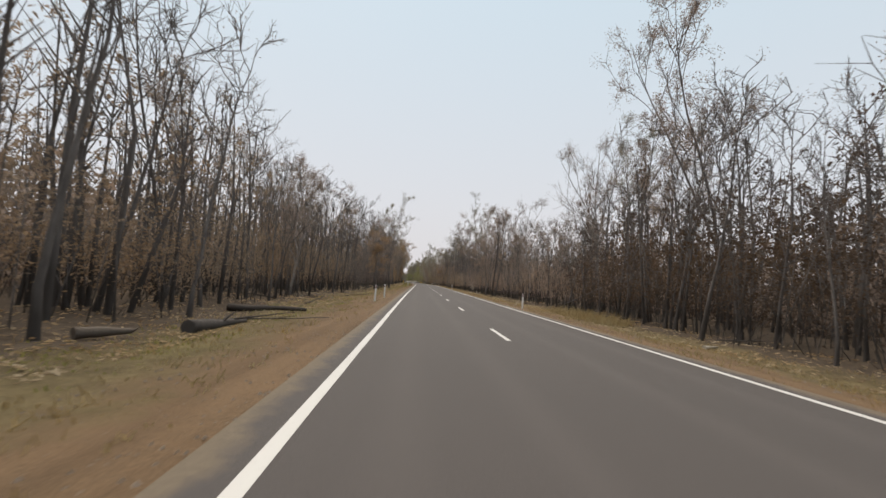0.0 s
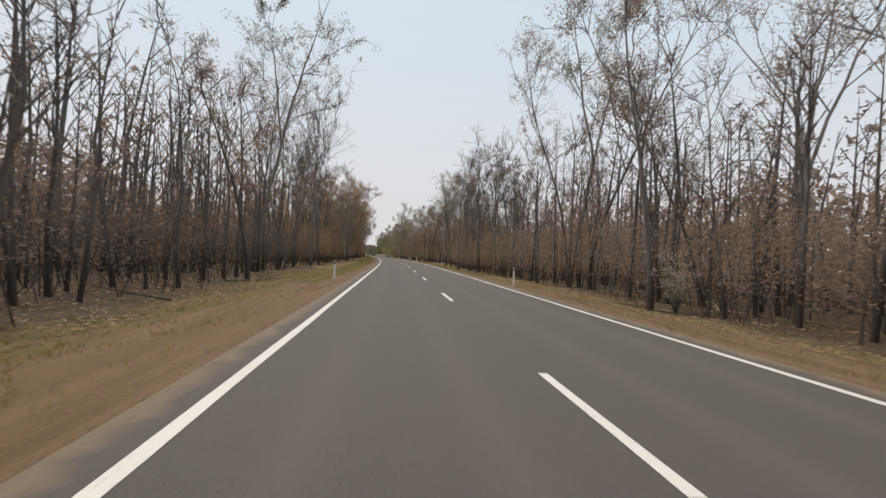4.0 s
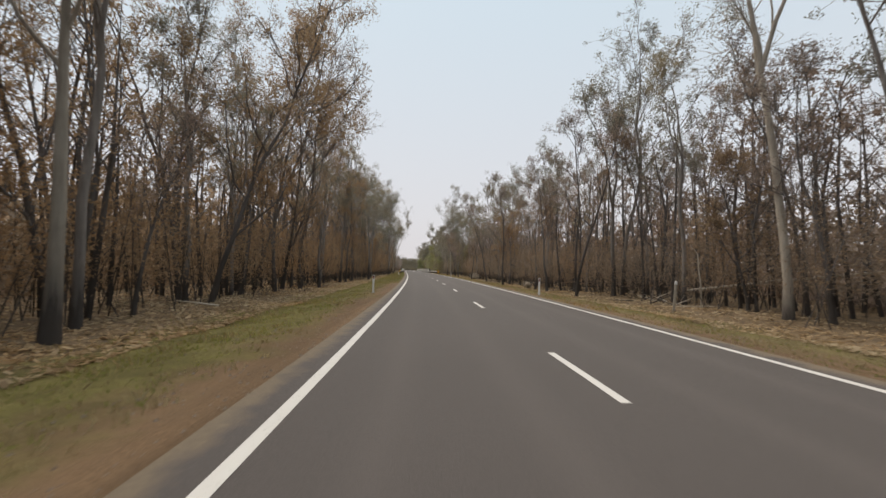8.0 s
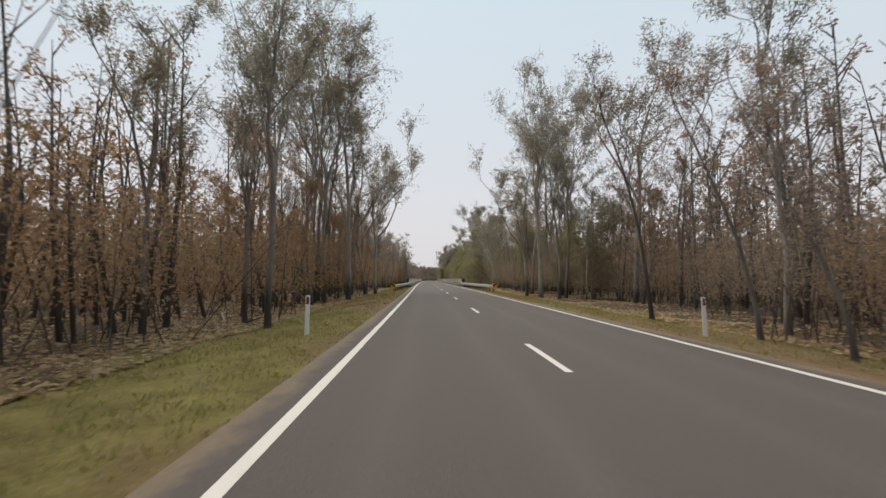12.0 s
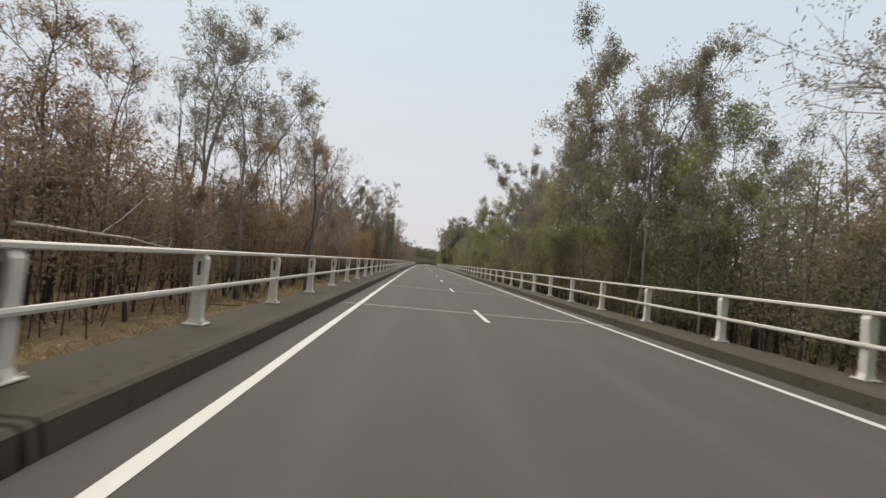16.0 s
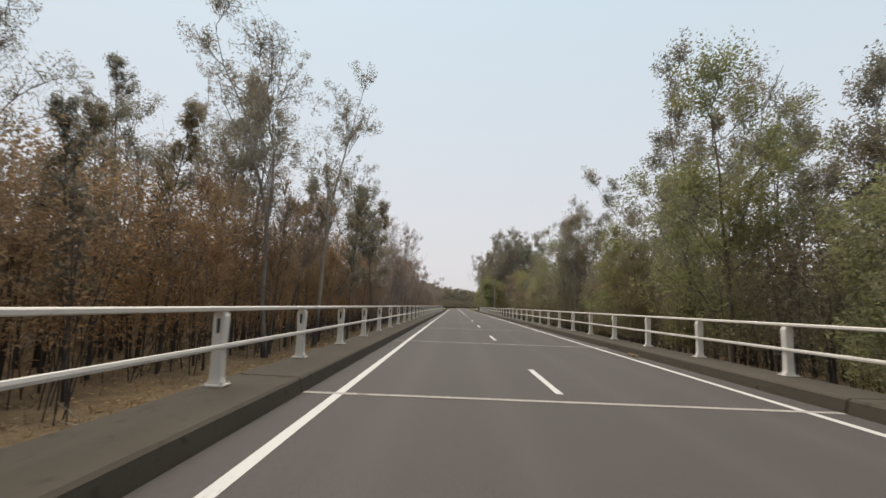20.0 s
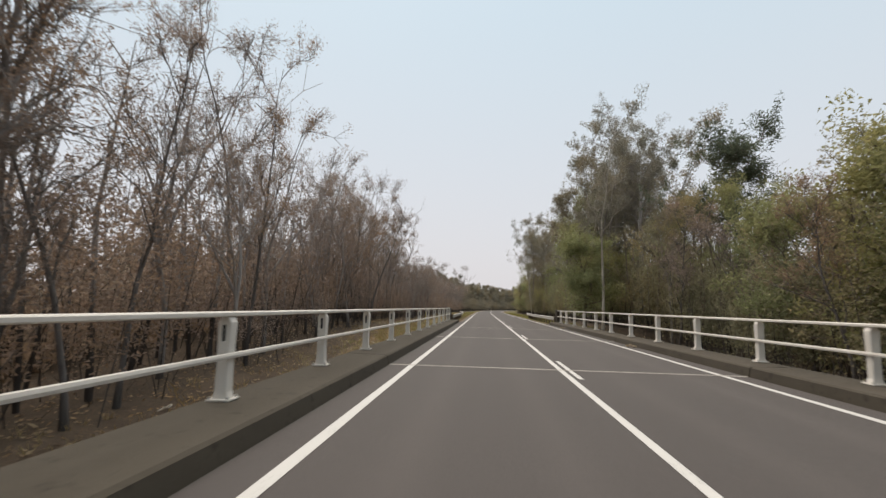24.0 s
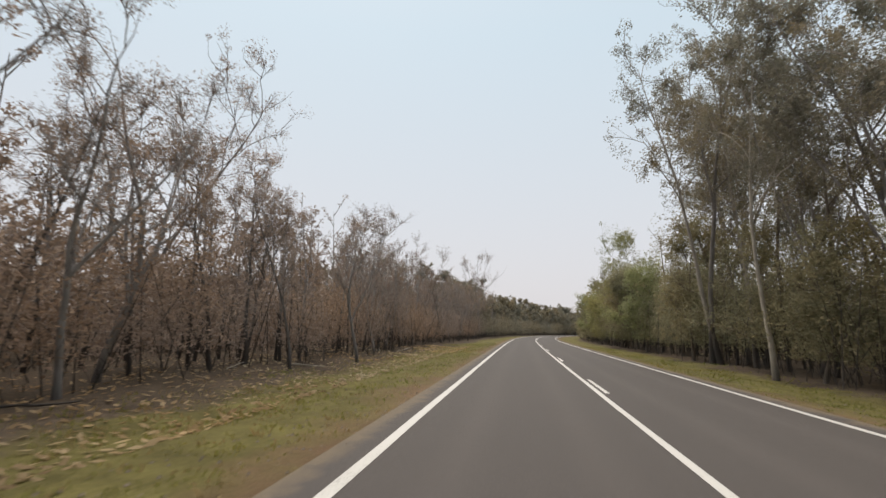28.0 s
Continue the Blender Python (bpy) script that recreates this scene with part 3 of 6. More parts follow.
def build_hazard_board(s, lat, side):
    ob = tagged(empty("hazard_board", stand(s, lat, float(ground_h(s, lat)))), "yellow and black chevron hazard board at a guard rail's end", "road sign", "hazard boards")
    base = -float(ground_h(s, lat))
    part("plate", mesh_bm("plate", box_bm((-0.23, -0.012, base + 0.28), (0.23, 0.012, base + 0.98), 0.004), YELLOW), ob, "yellow plate")
    bm = bmesh.new()
    for k in (-0.16, 0.22):
        pts = [(-0.225, k), (0.225, k + side * 0.30), (0.225, k + side * 0.30 + 0.19), (-0.225, k + 0.19)]
        if side < 0:
            pts = [(x, z + 0.22) for x, z in pts]
        pts = [(x, min(max(z, -0.34), 0.34)) for x, z in pts]
        bm.faces.new([bm.verts.new((x, -0.0165, base + 0.63 + z)) for x, z in pts])
    bmesh.ops.solidify(bm, geom=bm.faces[:], thickness=0.003)
    part("stripes", mesh_bm("stripes", bm, BLACK), ob, "black diagonal stripes")
    part("stake", mesh_bm("stake", box_bm((-0.03, 0.014, -0.25), (0.03, 0.06, base + 0.9), 0.005), GALV), ob)


build_hazard_board(315.6, -5.4, -1)
build_hazard_board(315.6, 5.3, 1)


# ================= guide posts =================
def build_guide_post(s, lat, tilt=0.0):
    z = float(ground_h(s, lat))
    ob = tagged(empty("guide_post", stand(s, lat, z) @ pose(0, 0, 0, 0, tilt, 0)), "white plastic roadside guide post with a dark reflector slot", "guide post", "guide posts along the verge")
    bm = box_bm((-0.055, -0.02, -0.25), (0.055, 0.02, 1.02), 0.008)
    part("shaft", mesh_bm("shaft", bm, POST_WHITE), ob)
    part("band", mesh_bm("band", box_bm((-0.034, -0.0225, 0.80), (0.034, 0.0225, 0.985), 0.002), BLACK), ob, "black band")
    part("reflector", mesh_bm("reflector", box_bm((-0.022, -0.026, 0.83), (0.022, 0.026, 0.955), 0.003), RED), ob, "dull red reflector")


for s, lat, tilt in ((50.8, -5.05, 1.5), (56.4, -4.85, -1), (52.6, 4.75, 0.5), (211.2, -4.95, 0.5), (211.8, 4.85, 1), (278.1, -5.2, 1), (277.9, 5.2, -2), (128.0, -5.0, 1), (128.5, 5.0, -1)):
    build_guide_post(s, lat, tilt)


# ================= trees =================
def tube(pts, radii, sides):
    """Points and faces of a tapered round stick."""
    pts, radii = np.asarray(pts, float), np.asarray(radii, float)
    d = np.gradient(pts, axis=0)
    d /= np.linalg.norm(d, axis=1, keepdims=True) + 1e-9
    up = np.array([0.0, 0, 1]) if abs(d[:, 2].mean()) < 0.8 else np.array([1.0, 0, 0])
    u = np.cross(d, up)
    u /= np.linalg.norm(u, axis=1, keepdims=True) + 1e-9
    w = np.cross(d, u)
    a = np.arange(sides) * 2 * np.pi / sides
    v = pts[:, None] + radii[:, None, None] * (np.cos(a)[None, :, None] * u[:, None] + np.sin(a)[None, :, None] * w[:, None])
    k = np.arange((len(pts) - 1) * sides)
    r, c = k // sides, k % sides
    q = np.stack([r * sides + c, r * sides + (c + 1) % sides, (r + 1) * sides + (c + 1) % sides, (r + 1) * sides + c], -1)
    return v.reshape(-1, 3), q


def leaves(rs, centres, length, width, droop=0.6):
    """Pointed blades at the given places, hanging more or less."""
    n = len(centres)
    a = rs.normal(size=(n, 3))
    a[:, 2] = a[:, 2] * 0.6 - droop
    a /= np.linalg.norm(a, axis=1, keepdims=True)
    b = np.cross(a, rs.normal(size=(n, 3)))
    b /= np.linalg.norm(b, axis=1, keepdims=True) + 1e-9
    l = length * rs.uniform(0.6, 1.35, (n, 1)) / 2
    w = width * rs.uniform(0.6, 1.35, (n, 1)) / 2
    v = np.stack([centres - a * l + b * w, centres - a * l - b * w, centres + a * l], 1)
    return v.reshape(-1, 3), np.arange(3 * n).reshape(n, 3)


def ball(rs, n):
    """Points spread evenly through a unit ball."""
    d = rs.normal(size=(n, 3))
    return d / np.linalg.norm(d, axis=1, keepdims=True) * rs.uniform(0, 1, (n, 1)) ** (1 / 3)


def slivers(rs, centres, length, width, up=1.2):
    """Bare twigs: long thin blades that point mostly upward."""
    n = len(centres)
    a = rs.normal(size=(n, 3))
    a[:, 2] = np.abs(a[:, 2]) + up
    a /= np.linalg.norm(a, axis=1, keepdims=True)
    b = np.cross(a, rs.normal(size=(n, 3)))
    b /= np.linalg.norm(b, axis=1, keepdims=True) + 1e-9
    l = length * rs.uniform(0.5, 1.4, (n, 1)) / 2
    v = np.stack([centres - a * l + b * width, centres - a * l - b * width, centres + a * l], 1)
    return v.reshape(-1, 3), np.arange(3 * n).reshape(n, 3)


def merge(list_of):
    vs, qs, o = [], [], 0
    for v, q in list_of:
        vs.append(v)
        qs.append(q + o)
        o += len(v)
    return np.concatenate(vs), np.concatenate(qs)


def limb(rs, start, direction, length, n, rise=0.25, wander=0.12):
    pts = [np.array(start, float)]
    d = np.array(direction, float)
    for i in range(n - 1):
        d = d + rs.normal(size=3) * wander + np.array([0, 0, rise / n])
        d /= np.linalg.norm(d)
        pts.append(pts[-1] + d * length / (n - 1))
    return np.array(pts)


def grow_tree(seed, height, radius, first=0.4, boughs=9, angle=42, reach=0.33, twigs=4, fine=3, leaf_n=600, leaf_l=0.3, leaf_w=0.1,
              clump=0.45, stems=1, spray=900, tuft=0.17, share=0.55, lean=0.05, droop=0.6, cone=0.5, rise=0.35, low_leaves=0.0, fork=0, fork_at=0.38, sway=0.075):
    """Wood and leaves of one tree, foot at the origin."""
    rs = np.random.RandomState(seed)
    wood, sites = [], []
    leaders = []
    for st in range(stems):
        h = height * (1 if st == 0 else rs.uniform(0.75, 0.97))
        ang = rs.uniform(0, 6.28) if stems == 1 else st * 6.28 / stems + rs.uniform(-0.5, 0.5)
        tilt = lean * rs.uniform(0.4, 1.4) + (0.2 if stems > 1 else 0)
        d0 = np.array([math.cos(ang) * tilt, math.sin(ang) * tilt, 1.0])
        d0 /= np.linalg.norm(d0)
        if fork:
            # one bole that parts into a few steep leaders
            bole = limb(rs, (0, 0, -0.3), d0, h * fork_at + 0.3, 7, 0.1, 0.05)
            rr = radius * np.linspace(1.0, 0.74, 7)
            rr[0] *= 1.4
            wood.append(tube(bole, rr, 8))
            for k in range(fork):
                az = ang + k * 6.28 / fork + rs.uniform(-0.5, 0.5)
                t = rs.uniform(0.16, 0.36) if k else 0.1
                d1 = np.array([math.cos(az) * t, math.sin(az) * t, 1.0])
                run = limb(rs, bole[-1 if k < 2 else -2], d1 / np.linalg.norm(d1), h * (1 - fork_at) * (1 if k == 0 else rs.uniform(0.75, 0.98)), 10, 0.25, 0.11)
                leaders.append((run, radius * (0.62 if k else 0.7) * (1 - 0.93 * np.linspace(0, 1, 10)), max(0.08, (first - fork_at) / (1 - fork_at))))
        else:
            trunk = limb(rs, (0, 0, -0.3), d0, h + 0.3, 10, 0.5 if stems > 1 else 0.1, sway)
            rr = radius * (1 - 0.9 * np.linspace(0, 1, 10) ** 0.9) * (0.8 if stems > 1 else 1)
            rr[0] *= 1.35
            leaders.append((trunk, rr, first))
    f = np.linspace(0, 1, 10)
    for trunk, rr, low in leaders:
        wood.append(tube(trunk, rr, 7))
        for i in range(boughs if not fork else max(4, boughs * 2 // (fork + 1))):
            t = low + (0.97 - low) * (i + rs.uniform(0, 0.9)) / (boughs if not fork else max(4, boughs * 2 // (fork + 1)))
            p = np.array([np.interp(t, f, trunk[:, k]) for k in range(3)])
            az = i * 2.4 + rs.uniform(-0.6, 0.6)
            an = radians(angle * rs.uniform(0.7, 1.3))
            d = np.array([math.cos(az) * math.sin(an), math.sin(az) * math.sin(an), math.cos(an)])
            L = height * reach * (0.8 if fork else 1) * (1 - cone * (t - low) / (1 - low)) * rs.uniform(0.65, 1.25)
            b = limb(rs, p, d, L, 6, rise, 0.24)
            r1 = max(0.02, np.interp(t, f, rr) * 0.55)
            wood.append(tube(b, np.linspace(r1, 0.018, 6), 5))
            for j in range(twigs):
                q = rs.uniform(0.3, 1.0)
                pp = np.array([np.interp(q, np.linspace(0, 1, 6), b[:, k]) for k in range(3)])
                dd = d + rs.normal(size=3) * 0.6 + np.array([0, 0, 0.25])
                dd /= np.linalg.norm(dd)
                c = limb(rs, pp, dd, L * 0.5 * rs.uniform(0.6, 1.2), 4, rise, 0.2)
                wood.append(tube(c, np.linspace(max(0.018, r1 * 0.45), 0.011, 4), 4))
                sites.append(c[-1])
                sites.append(c[-2])
                sites.append(c[-3])
                for _ in range(fine):
                    e = c[rs.randint(1, 4)]
                    ed = dd + rs.normal(size=3) * 0.8
                    ed /= np.linalg.norm(ed)
                    g = e + ed * L * 0.24 * rs.uniform(0.6, 1.3)
                    wood.append(tube(np.stack([e, g]), np.array([0.013, 0.007]), 3))
                    sites.append(g)
    pts = np.array(sites)
    v, q = slivers(rs, pts[rs.randint(0, len(pts), spray)] + rs.normal(size=(spray, 3)) * 0.3, 0.62, 0.0065, 0.6)
    wood.append((v, np.concatenate([q, q[:, 2:]], 1)))
    wood = merge(wood)
    crown = None
    if leaf_n:
        sites = np.array(sites)
        keep = sites[rs.permutation(len(sites))[: max(8, int(len(sites) * share))]]
        # firm tufts of leaves about the twig ends, with gaps of sky between them
        per = max(10, min(40, leaf_n // len(keep)))
        tufts = leaf_n // per
        heart = keep[np.arange(tufts) % len(keep)] + rs.normal(size=(tufts, 3)) * clump * np.array([1, 1, 0.7]) * (np.arange(tufts) >= len(keep))[:, None]
        leaf_n = tufts * per
        c = np.repeat(heart, per, 0) + ball(rs, leaf_n) * np.array([1, 1, 1.1]) * tuft * 1.6 * np.repeat(rs.uniform(0.55, 1.9, (tufts, 1)), per, 0)
        if low_leaves:
            m = int(leaf_n * low_leaves)
            c[:m] = np.stack([rs.normal(size=m) * height * 0.1, rs.normal(size=m) * height * 0.1, rs.uniform(0.15, 0.6, m) * height], -1)
        crown = leaves(rs, c, leaf_l, leaf_w, droop)
    return wood, crown


KINDS = {}


def kind(name, title, label, bark, leaf, n, heights, **kw):
    """Some trees of one kind, to be planted many times."""
    out = []
    for i in range(n):
        h = heights[0] + (heights[1] - heights[0]) * i / max(1, n - 1)
        rad = kw.get("radius", 0.011 * h)
        args = {k: v for k, v in kw.items() if k != "radius"}
        wood, crown = grow_tree(len(KINDS) * 50 + i + 3, h, rad, **args)
        h = float(np.percentile(wood[0][:, 2], 99.7))
        out.append((h, make_mesh("trunk", *wood, bark, True), make_mesh("crown", *crown, leaf) if crown else None))
    KINDS[name] = (title, label, out)


kind("bare", "burnt_tree", "tall thin leafless burnt eucalypt with blackened bark", BARK_DARK, LEAF_DULL, 6, (11, 17), first=0.34, boughs=10, angle=30, reach=0.3, twigs=5, fine=4, spray=2800, leaf_n=200, leaf_l=0.1, leaf_w=0.04, clump=0.3, radius=0.1)
kind("dull", "scorched_tree", "thin grey eucalypt with sparse dry brown leaves", BARK_DARK, LEAF_DULL, 6, (10, 17), first=0.32, boughs=10, angle=34, reach=0.28, spray=1800, leaf_n=6000, leaf_l=0.105, leaf_w=0.042, clump=0.24, radius=0.11, share=0.6)
kind("rust", "scorched_tree", "eucalypt with rust-brown fire-scorched leaves", BARK_DARK, LEAF_RUST, 5, (8, 14), first=0.2, boughs=12, angle=36, reach=0.28, leaf_n=10500, leaf_l=0.105, leaf_w=0.044, clump=0.3, radius=0.11)
kind("gum", "gum_tree", "tall gum tree with sparse grey-green crown", BARK_GREY, LEAF_GUM, 5, (14, 22), first=0.42, boughs=10, angle=36, reach=0.29, twigs=6, leaf_n=7200, leaf_l=0.15, leaf_w=0.055, clump=0.22, tuft=0.18, radius=0.14, fork=2, fork_at=0.4, share=0.6)
kind("pale", "gum_tree", "large pale-barked spreading gum tree with thin crown", BARK_PALE, LEAF_GUM, 3, (15, 21), first=0.34, boughs=9, angle=34, reach=0.36, twigs=8, fine=4, leaf_n=7000, leaf_l=0.15, leaf_w=0.055, clump=0.22, tuft=0.182, radius=0.165, fork=3, fork_at=0.3, share=0.6)
kind("tallpale", "gum_tree", "tall straight pale-trunked gum with a sparse grey-green crown", BARK_PALE, LEAF_GUM, 3, (17, 23), first=0.42, boughs=11, angle=34, reach=0.24, leaf_n=7500, leaf_l=0.15, leaf_w=0.055, clump=0.22, tuft=0.18, radius=0.15, share=0.65, lean=0.02, sway=0.045)
kind("spread", "burnt_tree", "wide-branched burnt eucalypt with few leaves", BARK_ASH, LEAF_DULL, 4, (12, 17), first=0.36, boughs=11, angle=38, reach=0.32, twigs=6, fine=4, spray=2400, leaf_n=5200, leaf_l=0.105, leaf_w=0.042, clump=0.24, radius=0.13, fork=3, fork_at=0.3, share=0.6)
kind("fullgum", "gum_tree", "tall gum tree with a full grey-green crown", BARK_GREY, LEAF_GUM, 3, (15, 23), first=0.26, boughs=16, angle=38, reach=0.25, twigs=6, fine=2, leaf_n=21000, leaf_l=0.18, leaf_w=0.075, clump=0.32, tuft=0.24, radius=0.13, fork=3, fork_at=0.22, share=0.85)
kind("slim", "casuarina_tree", "slender upright she-oak with a narrow pointed crown", BARK_DARK, LEAF_GUM, 2, (11, 15), first=0.28, boughs=30, angle=52, reach=0.15, twigs=3, fine=2, leaf_n=8500, leaf_l=0.17, leaf_w=0.04, clump=0.2, share=0.9, cone=0.8, radius=0.09, tuft=0.12, lean=0.02, sway=0.03)
kind("green", "leafy_tree", "leafy green broad-crowned roadside tree", BARK_PLAIN, LEAF_GREEN, 5, (7, 16), first=0.16, boughs=14, angle=48, reach=0.36, leaf_n=19000, leaf_l=0.16, leaf_w=0.075, clump=0.42, share=0.5, tuft=0.25, radius=0.13, low_leaves=0.12)
kind("olive", "leafy_tree", "olive-green bushy tree with dense foliage", BARK_PLAIN, LEAF_OLIVE, 4, (6, 12), first=0.12, boughs=14, angle=44, reach=0.36, leaf_n=12000, leaf_l=0.15, leaf_w=0.07, clump=0.42, share=0.5, tuft=0.24, radius=0.1, low_leaves=0.2)
kind("pine", "pine_tree", "dark green pine with a domed crown of tufted boughs", BARK_PLAIN, LEAF_PINE, 2, (15, 18), first=0.46, boughs=20, angle=60, reach=0.28, twigs=9, fine=4, leaf_n=19000, leaf_l=0.3, leaf_w=0.07, clump=0.16, tuft=0.22, share=0.5, radius=0.24, droop=-0.1, cone=0.4, rise=0.22, lean=0.02, sway=0.04)
kind("blackstem", "burnt_tree", "tall stout fire-blackened eucalypt with bare upper limbs", BARK_DARK, LEAF_DULL, 3, (14, 18), first=0.46, boughs=13, angle=32, reach=0.28, twigs=7, fine=5, spray=4500, leaf_n=900, leaf_l=0.1, leaf_w=0.04, clump=0.3, radius=0.17, lean=0.02, sway=0.05)
kind("stoutgum", "gum_tree", "large gum tree with a stout grey trunk and open crown", BARK_PALE, LEAF_GUM, 2, (16, 20), first=0.5, boughs=11, angle=38, reach=0.3, twigs=8, fine=4, leaf_n=8000, leaf_l=0.14, leaf_w=0.05, clump=0.22, tuft=0.2, radius=0.18, fork=3, fork_at=0.5, share=0.6, lean=0.02)
kind("stoutpale", "gum_tree", "pale-trunked gum with steep limbs and dry brown leaves", BARK_PALE, LEAF_RUST, 2, (13, 17), first=0.42, boughs=12, angle=32, reach=0.26, twigs=6, fine=4, leaf_n=7000, leaf_l=0.11, leaf_w=0.045, clump=0.26, radius=0.155, share=0.6, lean=0.05)
kind("greatbare", "burnt_tree", "large burnt gum with steep forking limbs and few dry leaves", BARK_ASH, LEAF_DULL, 2, (15, 18), first=0.36, boughs=14, angle=40, reach=0.32, twigs=7, fine=5, spray=5000, leaf_n=3400, leaf_l=0.1, leaf_w=0.042, clump=0.26, radius=0.2, fork=4, fork_at=0.27, share=0.5, lean=0.03)

PLANTED = []


def plant(k, s, lat, height, rs, lean=0.0):
    title, label, forms = KINDS[k]
    # one of the two forms nearest in height
    f = sorted(forms, key=lambda q: abs(q[0] - height))[rs.randint(min(2, len(forms)))]
    sc = 1.05 * height / f[0]
    z = float(ground_h(s, lat))
    m = stand(s, lat, z) @ pose(0, 0, 0, 0, lean, 0) @ Matrix.Rotation(rs.uniform(0, 6.28), 4, "Z") @ Matrix.Diagonal((sc * rs.uniform(0.9, 1.1), sc * rs.uniform(0.9, 1.1), sc, 1))
    ob = tagged(empty(title, m), label, "tree", "trees along the road")
    part("trunk", f[1], ob)
    if f[2] is not None:
        part("crown", f[2], ob)
    PLANTED.append((s, lat))


# single trees that stand out, stretch by stretch: kind, along, across, height, lean to the right
_rs = np.random.RandomState(5)


def grove(rows):
    for k, s, lat, h, lean in rows:
        plant(k, s, lat, h, _rs, lean)


# from 29 m to 62 m
grove([
    ("bare", 29, 9.8, 11, 0),
    ("bare", 30.3, -9.8, 12, -1.3),
    ("bare", 31.5, 11.2, 12, 0),
    ("bare", 33.4, 9.4, 7.9, 2),
    ("bare", 35.5, 12.4, 9.7, 0),
    ("bare", 36.8, -9.9, 10.7, 0),
    ("bare", 37, 10.4, 8.7, 0),
    ("bare", 39.5, 9.2, 10.3, -2),
    ("bare", 41, 12, 12, 0),
    ("bare", 42, -13.5, 16.7, 0),
    ("bare", 44, 10.6, 11.5, 0),
    ("bare", 46.5, 12.6, 12, 0),
    ("bare", 48, -12, 12.6, 0),
    ("dull", 48, 11.2, 12.9, 0),
    ("dull", 50, 17.5, 22, 0),
    ("bare", 56, -13.7, 10.3, 0),
    ("spread", 57.1, -12, 9.3, -0.8),
    ("spread", 60.6, 11, 8.4, 0.9),
    ("bare", 62, 14.2, 16.2, 0),
    ("spread", 62, -15.3, 13.3, 0),
])
# from 62 m to 100 m
grove([
    ("dull", 62, 19, 14.7, 0),
    ("bare", 66, -13, 12.8, -0.3),
    ("dull", 66, 20.5, 17.6, 0),
    ("spread", 66.8, 12, 8.9, -1.7),
    ("bare", 72, -16.2, 15.9, 0),
    ("spread", 75.3, 10.5, 9.2, -1.3),
    ("dull", 78, 18.6, 13.3, 0),
    ("bare", 79, -11, 11.7, -1.3),
    ("spread", 80, -14.1, 14.7, 0),
    ("bare", 86, 20.1, 20.3, 0),
    ("bare", 86.1, 11, 11.2, -0.4),
    ("bare", 87.3, -11, 11.6, -1.4),
    ("bare", 90, 8.8, 12.2, 0),
    ("bare", 91.6, -8.3, 11.3, 0),
    ("dull", 92, 8.8, 13.1, 0),
    ("dull", 93, 8, 8.5, 0),
    ("dull", 94, -13.5, 14.8, 0),
    ("bare", 95.8, -7.2, 9.2, -0.3),
    ("bare", 96.8, 8.4, 10.3, 0),
    ("dull", 100, 10.3, 14.4, 0),
])
# from 100 m to 182 m
grove([
    ("dull", 100.5, 11, 10.6, -0.7),
    ("bare", 102.7, -7.4, 10.1, 0),
    ("bare", 108, -12.2, 16.5, 0),
    ("spread", 110, 10.1, 13.4, 0),
    ("dull", 119.6, 8.2, 16.5, 0),
    ("spread", 124, 19.5, 20.5, 0),
    ("dull", 128.5, 9.5, 18.2, 0),
    ("dull", 132, 9.6, 15.7, 0),
    ("gum", 134, 11.1, 22.6, 0),
    ("gum", 136, -11.4, 21.4, 0),
    ("blackstem", 152, 7.3, 15.8, 0),
    ("blackstem", 152, -10.2, 20, 0),
    ("blackstem", 155.3, -9.9, 15, 1),
    ("bare", 158.9, 7.5, 11.5, 0),
    ("blackstem", 159.6, 6.2, 14.5, 0),
    ("bare", 164, -12, 16, 0),
    ("bare", 158, -14, 21, 0),
    ("bare", 161, -12, 18, 1),
    ("bare", 168, -15, 18, 0),
    ("blackstem", 172, -13.5, 15.5, 0),
    ("bare", 160, 9.5, 14.5, 0),
    ("bare", 165, 8.5, 14, -1),
    ("bare", 155, 10.5, 14.5, 0),
    ("bare", 169.2, 6.6, 12.2, 0),
    ("bare", 175, -10, 10.9, 0.7),
    ("blackstem", 175.5, 6.6, 12.5, 0.3),
    ("dull", 182, -12.3, 12.5, 0),
])
# from 182 m to 216 m
grove([
    ("gum", 182, -15.5, 17.7, 0),
    ("gum", 186.4, 12, 13.6, 0.4),
    ("dull", 188, 21.7, 12.7, 0),
    ("dull", 188.1, -9.5, 11.8, 0.6),
    ("tallpale", 189.4, -9.95, 12.3, 0),
    ("gum", 190, 17.4, 20, 0),
    ("dull", 190, 11, 16.9, 0),
    ("gum", 191.2, -10, 12.1, 0.5),
    ("stoutpale", 193.6, -9.7, 15, 1),
    ("gum", 196, -10.9, 17.7, 0),
    ("gum", 197.7, 13, 21.1, 0.4),
    ("gum", 198, 14.6, 17, 0),
    ("stoutgum", 200.5, 11.2, 19.5, 0),
    ("rust", 203.4, -10.8, 15.8, 0.3),
    ("gum", 208, 11.6, 14.4, 0),
    ("rust", 213, -11, 17, 0),
    ("rust", 214, -12.7, 17.7, 0),
    ("dull", 214.1, 7.9, 11.9, 4),
    ("gum", 215.1, 10.8, 15.2, 0),
    ("rust", 216, -11.5, 16, 0),
])
